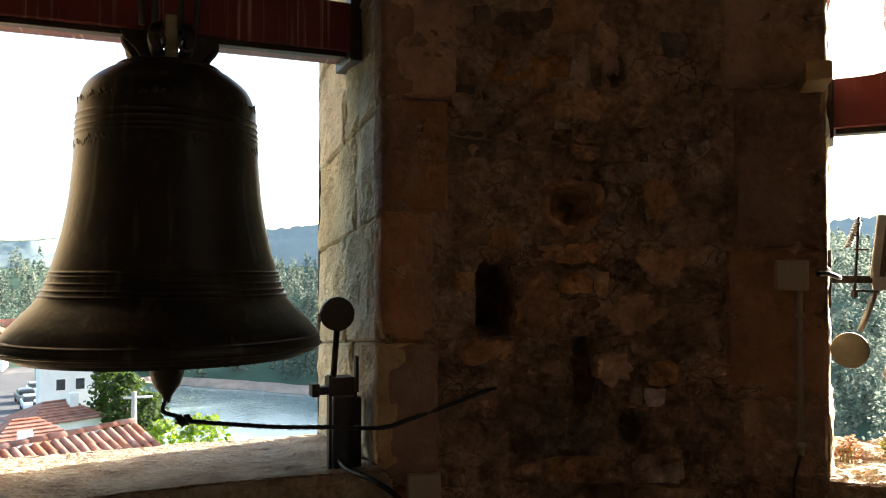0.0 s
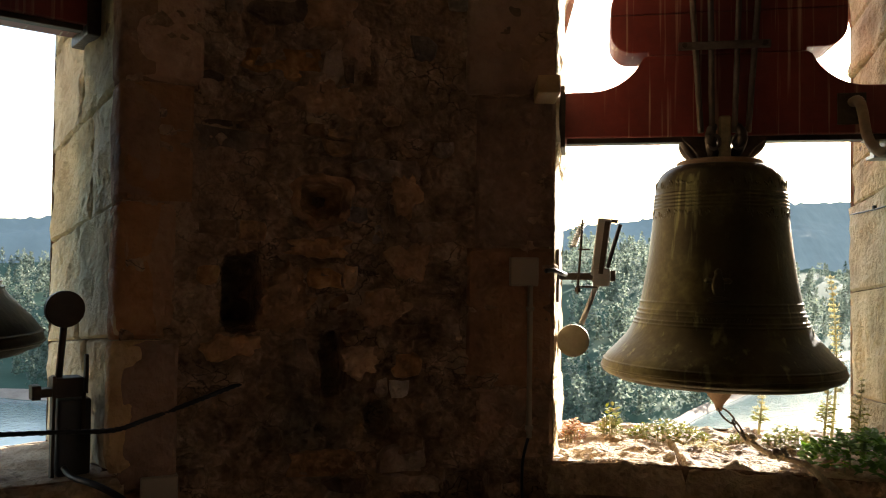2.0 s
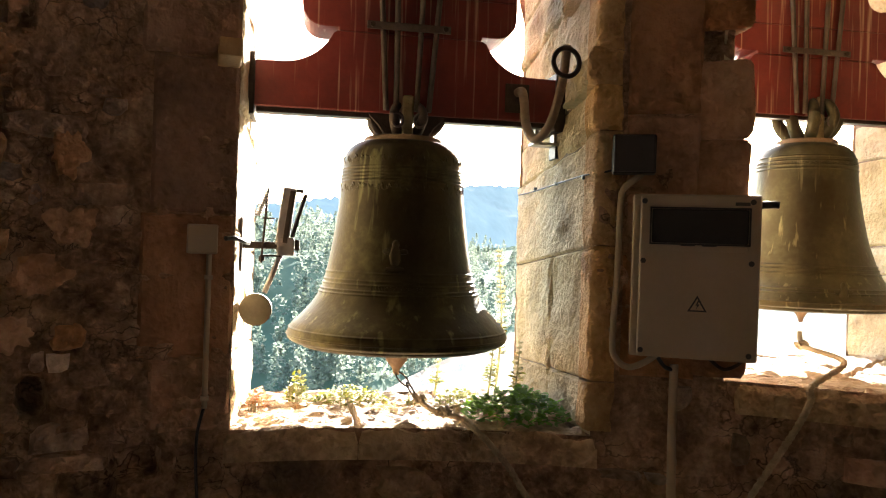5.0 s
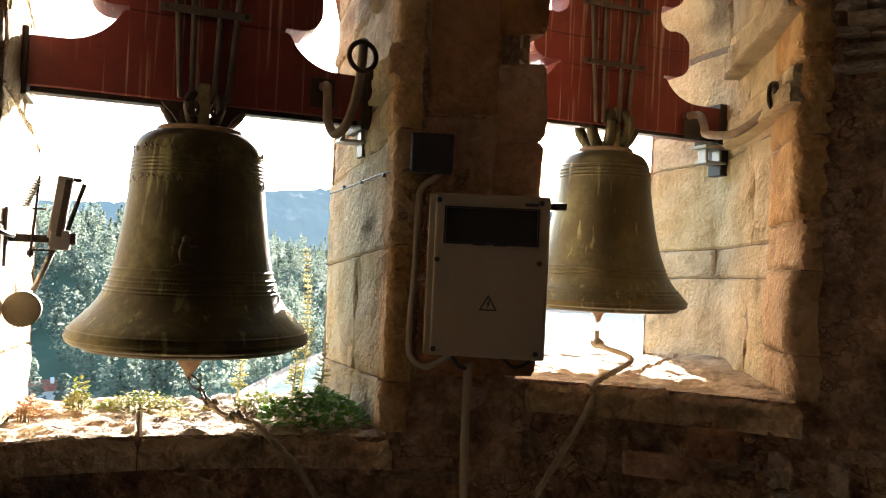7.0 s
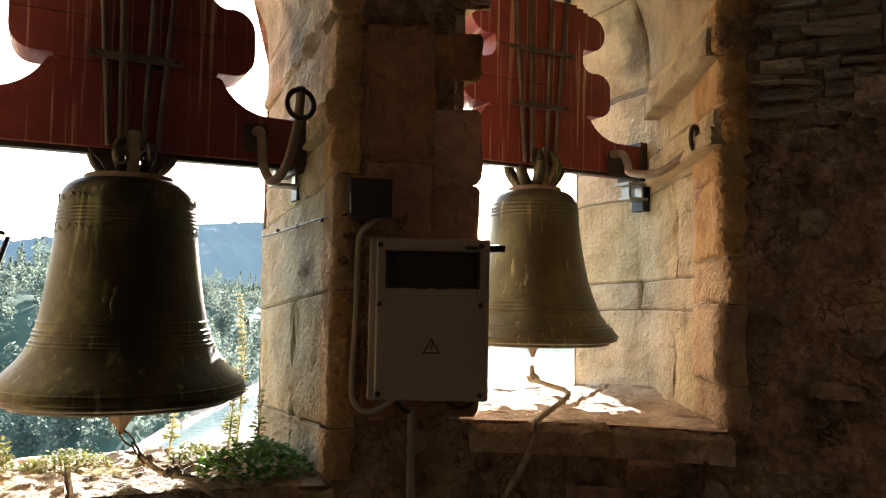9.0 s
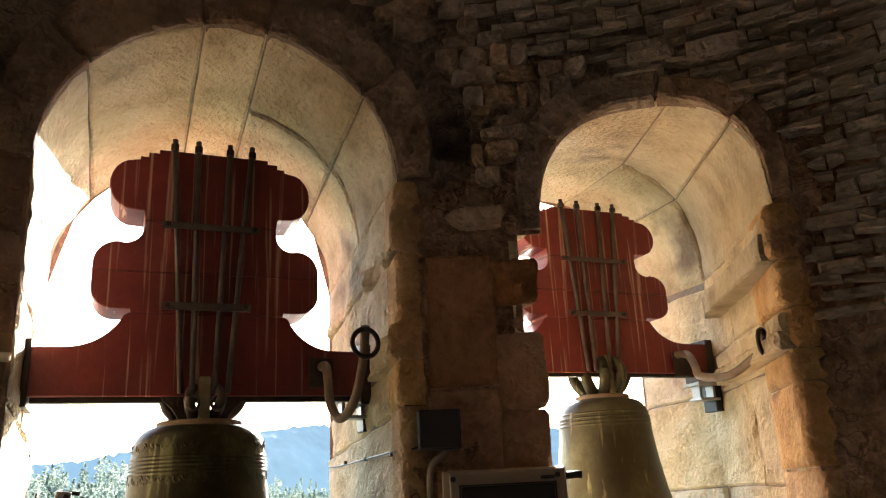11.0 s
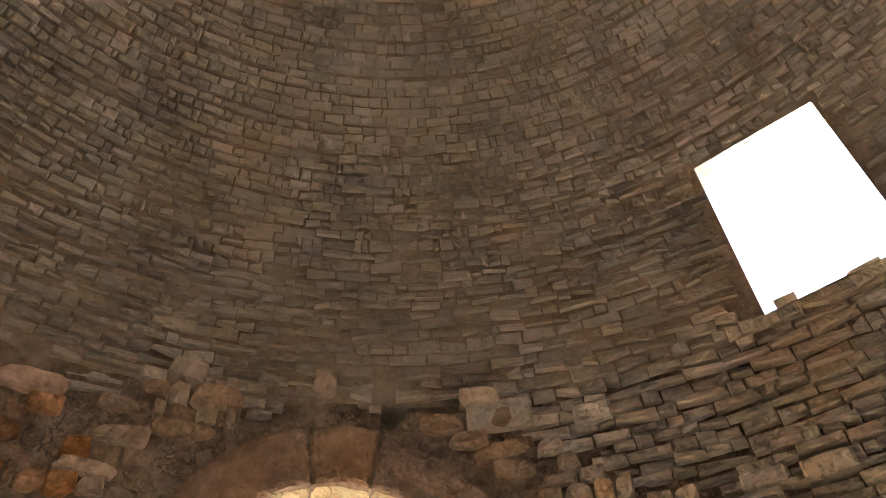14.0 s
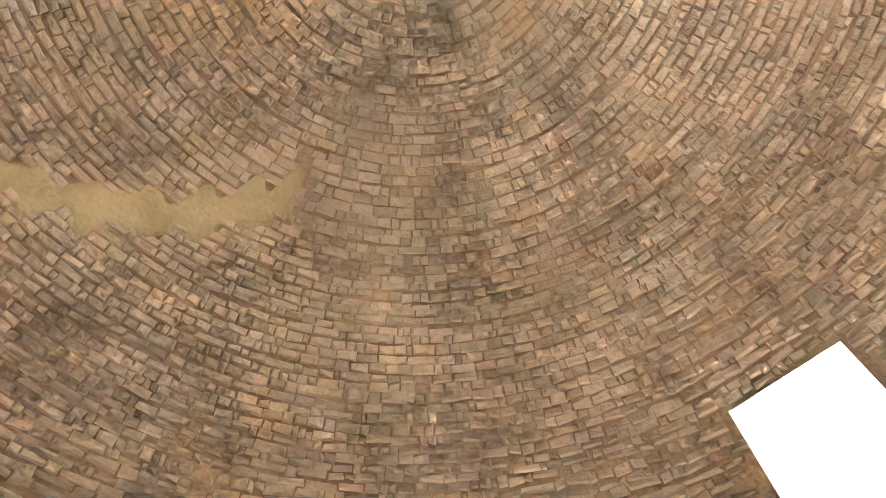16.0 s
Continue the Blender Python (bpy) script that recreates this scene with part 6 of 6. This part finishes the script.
def worn_edge(o, side, z0, z1, bulge, wide, deep, mat, seed):
    """A corner stone with a soft, worn edge that wraps from the wall's face into the reveal."""
    edge = o.edge(side)
    way = -1 if side == "r" else 1
    nz, ns = max(int((z1 - z0) / 0.022), 5), 18
    verts, faces = [], []
    for i in range(nz + 1):
        f = i / nz
        z = z0 + 0.003 + (z1 - z0 - 0.006) * f
        end = min(f, 1 - f) * (z1 - z0)
        dip = 0.016 * max(0, 1 - end / 0.03) ** 2
        u = min(max(u_of(o, z, side), 0), 3)
        corner, back = o.place(u, 0.0, 0), o.place(u, deep, 0)
        front = wall_at(edge + way * wide, z, 0)
        d1, d2 = (corner - front).normalized(), (corner - back).normalized()
        out = (d1 + d2).normalized()
        row = []
        for k in range(ns + 1):
            q = k / ns
            p = front.lerp(corner, q * 2) if q < 0.5 else corner.lerp(back, q * 2 - 1)
            row.append(p)
        for _ in range(6):
            row = [row[0]] + [(row[k - 1] + row[k] * 2 + row[k + 1]) / 4 for k in range(1, ns)] + [row[-1]]
        for k, p in enumerate(row):
            q = 1 - abs(2 * k / ns - 1)
            grow = bulge * q + 0.02 * min(1, q * 4) + 0.014 * fbm(p + Vector((seed, 0, 0)), 7, 3) * min(1, q * 5) - dip * min(1, q * 4) - (0.02 if k in (0, ns) else 0)
            verts.append(p + out * grow)
    for i in range(nz):
        for k in range(ns):
            faces.append((i * (ns + 1) + k, (i + 1) * (ns + 1) + k, (i + 1) * (ns + 1) + k + 1, i * (ns + 1) + k + 1))
    for i in (0, nz):
        c = len(verts)
        z = z0 if i == 0 else z1
        verts.append(o.place(min(max(u_of(o, z, side), 0), 3), 0.0, -0.05))
        for k in range(ns):
            faces.append((i * (ns + 1) + k, i * (ns + 1) + k + 1, c))
    ob = new("edge_stone", mesh_of("edge_stone", verts, faces, M[mat], True))
    ob.parent = REVEALS[OPENINGS.index(o)]
    return ob


# the far opening's left edge, where two stones are lost
for z0, z1 in ((1.04, 1.30), (1.30, 1.62), (1.62, 1.95), (1.95, 2.255), (2.37, 2.56)):
    worn_edge(OP3, "l", z0, z1, 0.085 + rnd.uniform(-0.01, 0.012), 3.0, 0.22, "plaster", rnd.uniform(0, 50))
# its right edge, bulging and worn
for z0, z1, bulge in ((1.04, 1.20, 0.025), (1.20, 1.50, 0.055), (1.50, 1.68, 0.0), (1.68, 1.98, 0.04), (1.98, 2.10, 0.05), (2.10, 2.26, 0.02), (2.26, 2.44, 0.04), (2.44, 2.66, 0.06)):
    worn_edge(OP3, "r", z0, z1, bulge, 1.3, 0.18, "warm_lit_ashlar", rnd.uniform(0, 50))
# right edges of the middle opening and of the big bell's opening
for z0, z1, bulge in ((0.79, 0.99, 0.03), (0.99, 1.53, 0.012), (1.53, 1.99, 0.015), (1.99, 2.17, 0.03), (2.17, 2.31, 0.075), (2.31, 2.62, 0.02), (2.62, 2.80, 0.05), (2.80, 2.94, 0.015)):
    worn_edge(OP2, "r", z0, z1, bulge, 1.6, 0.14, "warm_lit_ashlar", rnd.uniform(0, 50))
for z0, z1, bulge in ((0.79, 1.25, 0.035), (1.25, 1.74, 0.0), (1.74, 2.17, 0.004), (2.17, 2.65, 0.006), (2.65, 3.08, 0.006)):
    worn_edge(OP1, "r", z0, z1, bulge, 2.6, 0.12, "warm_lit_ashlar" if z1 < 1.3 else "plaster", rnd.uniform(0, 50))
# sills, split into slabs
M["sill_stone"] = rough_surface("worn_sill_stone", [(0.1, (0.22, 0.135, 0.08)), (0.45, (0.43, 0.30, 0.18)), (0.8, (0.60, 0.47, 0.31))], 5, 34, bump=1.0, vary=0.1, dist=0.035, stain=(4.0, (0.20, 0.14, 0.09), 0.6))
for o, cuts in ((OP1, [-0.93, 0.6]), (OP2, [-0.42, 0.1, 0.55, 1.03])):
    par = REVEALS[OPENINGS.index(o)]
    s, e = o.sections[0], o.sections[-1]
    for xa, xb in zip(cuts, cuts[1:]):
        for y0, y1 in ((0, 1.0),) if o is OP1 else ((0, 0.55), (0.55, 1.0)):
            def top(u, v, h, o=o, s=s, e=e):
                yin = math.sqrt(R * R - u * u) - 0.034
                return o.m @ Vector((u, yin + (OUT + 0.05 - yin) * v, s[5] + (e[5] - s[5]) * v + h))
            lay(par, top, xa, xb, y0, y1, 0.002, 0.002, 0.012, 0.014, M["sill_stone"], rnd.uniform(0, 50), 60 if o is OP1 else 30, 60 if o is OP1 else 30, -0.004, 0.009 if o is OP1 else 0.024, 13 if o is OP1 else 9, "sill_slab", 0.12, 0.02 if o is OP1 else 0.04)
par = REVEALS[2]
for xa, xb in ((1.50, 1.95), (1.95, 2.45), (2.45, 3.06)):
    for y0, y1 in ((0, 0.5), (0.5, 1.0)):
        def top3(u, v, h):
            yin = math.sqrt(max(R * R - min(u, 2.27) ** 2, 0.1)) - 0.034
            yin = yin if u <= 2.27 else yin + (u - 2.27) * 1.68
            return OP3.m @ Vector((u, yin + (OUT + 0.05 - yin) * v, 1.03 - 0.09 * v + h))
        lay(par, top3, xa, xb, y0, y1, 0.002, 0.002, 0.012, 0.014, M["sill_stone"], rnd.uniform(0, 50), 14, 14, -0.004, 0.022, 9, "sill_slab", 0.12, 0.028)
# rubble stones
def taken(a, z, wa, hz):
    """Places that are dressed stone, pits or voids."""
    for o in OPENINGS[:3]:
        lo, hi = sorted((o.edge("r"), o.edge("l")))
        s = o.sections[0]
        x = R * math.sin(radians(o.deg - a))
        c, hw = (s[1] + s[2]) / 2, (s[2] - s[1]) / 2
        t = 0.085 if o is OP3 else 0.30
        if lo - 1.5 - wa < a < hi + 1.5 + wa and s[5] - hz < z < s[3]:
            return True
        if ((x - c) / (hw + t + 0.02)) ** 2 + ((z - s[3]) / (s[4] + t + hz + 0.01)) ** 2 < 1 and z >= s[3] - 0.02:
            return True
    if l3 + 1 < a < r2 and 1.0 < z < 2.65:
        return True
    if l2 - 1 < a < l2 + 6.2 + wa and 0.74 < z < 2.97:
        return True
    if e1 - 4.3 - wa < a < e1 + 1 and z < 3.1:
        return True
    for pa, pz, pw, ph, d in PITS:
        if abs(a - pa) < pw + wa * 0.9 and abs(z - pz) < ph + hz * 0.9:
            return True
    return False


def rubble_stone(verts, faces, cell, r, flat=False):
    """An irregular stone in its cell (four corners), broken edges, uneven face, sides sunk into the mortar."""
    mid = [sum(p[0] for p in cell) / 4, sum(p[1] for p in cell) / 4]
    ring0 = []
    for i in range(4):
        p, q = cell[i], cell[(i + 1) % 4]
        for f in (0.0, 0.33, 0.67):
            wob = 0.0 if f == 0 else r.uniform(-0.05, 0.05)
            ring0.append((p[0] + (q[0] - p[0]) * f + wob * (mid[0] - p[0]), p[1] + (q[1] - p[1]) * f + wob * (mid[1] - p[1])))
    n = len(ring0)
    k = len(verts)
    lift = r.uniform(0.006, 0.026) * (1.5 if mid[1] > 2.7 else 1.0)
    tilt = (r.uniform(-0.012, 0.012), r.uniform(-0.012, 0.012))
    corner_cut = [r.uniform(0.0, 0.38) if i % 3 == 0 else r.uniform(0.0, 0.16) for i in range(n)]
    wa, hz = max(p[0] for p in cell) - min(p[0] for p in cell), max(p[1] for p in cell) - min(p[1] for p in cell)
    for f, h in ((1.03, -0.04), (0.99, lift * 0.4 - 0.004), (0.88, lift)):
        for i, (a, z) in enumerate(ring0):
            g = f * (1 - corner_cut[i])
            da, dz = (a - mid[0]) * g, (z - mid[1]) * g
            verts.append(wall_at(mid[0] + da, mid[1] + dz, h + (tilt[0] * da / wa * 2 + tilt[1] * dz / hz * 2 + r.uniform(-0.003, 0.003) if h > -0.02 else 0)))
    verts.append(wall_at(mid[0], mid[1], lift + r.uniform(-0.003, 0.006)))
    for ring in range(2):
        for i in range(n):
            j = (i + 1) % n
            faces.append((k + ring * n + i, k + ring * n + j, k + ring * n + n + j, k + ring * n + n + i))
    for i in range(n):
        faces.append((k + 2 * n + i, k + 2 * n + (i + 1) % n, k + 3 * n))


r = random.Random(3)
rest_v, rest_f, made = [], [], 0
levels = [0.0]
while levels[-1] < 4.05:
    levels.append(levels[-1] + r.uniform(0.045, 0.115))


def level(i, a):
    """Height of a bed joint, which wanders."""
    return levels[i] + 0.035 * noise.noise(Vector((a * 0.11, i * 3.7, 0))) + 0.012 * noise.noise(Vector((a * 0.5, i * 1.3, 5)))


for i in range(len(levels) - 1):
    a = 6 + r.uniform(0, 3)
    while a < 128:
        wide = math.degrees(r.choice((0.05, 0.08, 0.1, 0.13, 0.18, 0.26)) * r.uniform(0.8, 1.2) / R)
        zc = (levels[i] + levels[i + 1]) / 2
        brick_zone = coursed(a + wide / 2, zc)
        near = 84 < a < 107
        j = lambda q: r.uniform(-q, q)
        lo = [level(i, a), level(i, a + wide)]
        hi = [level(i + 1, a + wide), level(i + 1, a)]
        cell = [(a + j(0.12), lo[0] + j(0.008)), (a + wide + j(0.12), lo[1] + j(0.008)), (a + wide + j(0.12), hi[0] + j(0.008)), (a + j(0.12), hi[1] + j(0.008))]
        ok = not brick_zone and r.random() < (0.42 if near else 0.93 if zc > 2.7 or (a < 25 and zc > 2.1) else 0.16)
        if ok and not taken(a + wide / 2, zc, wide / 2, (levels[i + 1] - levels[i]) / 2):
            if near and zc > 0.55 and made < 300:
                v, f = [], []
                rubble_stone(v, f, cell, r)
                ob = new("rubble_stone", mesh_of("rubble_stone", v, f, M["rubble_stone"]))
                ob.parent = wall
                made += 1
            else:
                rubble_stone(rest_v, rest_f, cell, r)
        a += wide
M["rubble_field"] = rough_surface("rubble_field", [(0.1, (0.17, 0.115, 0.075)), (0.5, (0.37, 0.265, 0.185)), (0.85, (0.53, 0.41, 0.30))], 4.5, 30, bump=1.0, vary=0.28, dist=0.04, island=True, stain=(3.0, (0.14, 0.095, 0.065), 0.57))
tagged(part("rubble_field", mesh_of("rubble_field", rest_v, rest_f, M["rubble_field"]), M["rubble_field"], wall), kind="stuff")

# large single stones in the courses of the vault
for a0, a1, z0, z1, lift in ((47.93, 53.92, 3.832, 3.978, 0.016), (41.0, 44.5, 3.802, 3.898, 0.012), (24.5, 28.5, 3.33, 3.42, 0.02), (14.0, 18.0, 3.40, 3.52, 0.02), (29.5, 33.0, 3.36, 3.43, 0.02), (12.0, 16.5, 2.2, 2.32, 0.012)):
    quoin(a0, a1, z0, z1, lift, "brick" if z0 > 3 else "rubble_stone", 0.02)

quoin(27.4, 31.0, 0.80, 0.915, 0.07, "plaster", 0.02)
quoin(30.8, 35.2, 0.70, 0.80, 0.03, "plaster", 0.02)
# pale stone with a hollow broken into it
M["pale_plaster"] = rough_surface("pale_reddish_plaster", [(0.1, (0.26, 0.14, 0.075)), (0.5, (0.44, 0.25, 0.145)), (0.85, (0.58, 0.36, 0.225))], 9, 34, bump=1.0, vary=0.18, dist=0.03, stain=(6.0, (0.22, 0.12, 0.07), 0.6))
v, f = [], []
for k in range(32):
    w = 2 * math.pi * k / 32
    q = 1 + 0.30 * noise.noise(Vector((math.cos(w) * 1.7, math.sin(w) * 1.7, 7)))
    for e, h in ((1.50, -0.01), (1.36, 0.022), (1.02, 0.024), (0.88, -0.09), (0.3, -0.15)):
        v.append(wall_at(95.2 + 1.5 * e * q * math.cos(w), 1.775 + 0.078 * e * q * math.sin(w), h))
for k in range(32):
    n = (k + 1) % 32
    for i in range(4):
        f.append((5 * k + i, 5 * n + i, 5 * n + i + 1, 5 * k + i + 1))
part("hollow_stone", mesh_of("hollow_stone", v, f, M["pale_plaster"], True), M["pale_plaster"], wall)


def plaster_patch(a, z, wa, hz, seed):
    """What is left of the wall's plaster: an irregular skin with broken edges."""
    v, f = [wall_at(a, z, 0.03)], []
    n, rings = 40, ((0.45, 0.032), (0.8, 0.03), (1.0, 0.024), (1.08, -0.03))
    for e, h in rings:
        for k in range(n):
            w = 2 * math.pi * k / n
            q = e * (0.85 + 0.5 * noise.noise(Vector((math.cos(w) * 1.6, math.sin(w) * 1.6, seed))) + 0.22 * noise.noise(Vector((math.cos(w) * 6, math.sin(w) * 6, seed))))
            aa, zz = a + wa * q * math.cos(w), z + hz * q * math.sin(w)
            v.append(wall_at(aa, zz, h + (0.012 * fbm((aa * 0.054, zz, seed), 9, 3) if h > 0 else 0)))
    for k in range(n):
        j = (k + 1) % n
        f.append((0, 1 + k, 1 + j))
        for r0 in range(3):
            f.append((1 + r0 * n + k, 1 + (r0 + 1) * n + k, 1 + (r0 + 1) * n + j, 1 + r0 * n + j))
    ob = new("plaster_patch", mesh_of("plaster_patch", v, f, M["pale_plaster"], True))
    ob.parent = wall


for k, patch in enumerate(((95.17, 2.518, 2.18, 0.099), (94.8, 2.158, 2.76, 0.087), (95.44, 1.591, 2.44, 0.051), (88.83, 1.541, 1.7, 0.09), (89.18, 1.808, 1.14, 0.086),
                           (97.43, 1.38, 2.18, 0.118), (92.61, 2.363, 1.18, 0.098), (90.97, 1.349, 2.11, 0.085), (101.21, 1.22, 1.99, 0.064), (92.34, 1.146, 1.35, 0.064))):
    plaster_patch(*patch, k * 3.7)
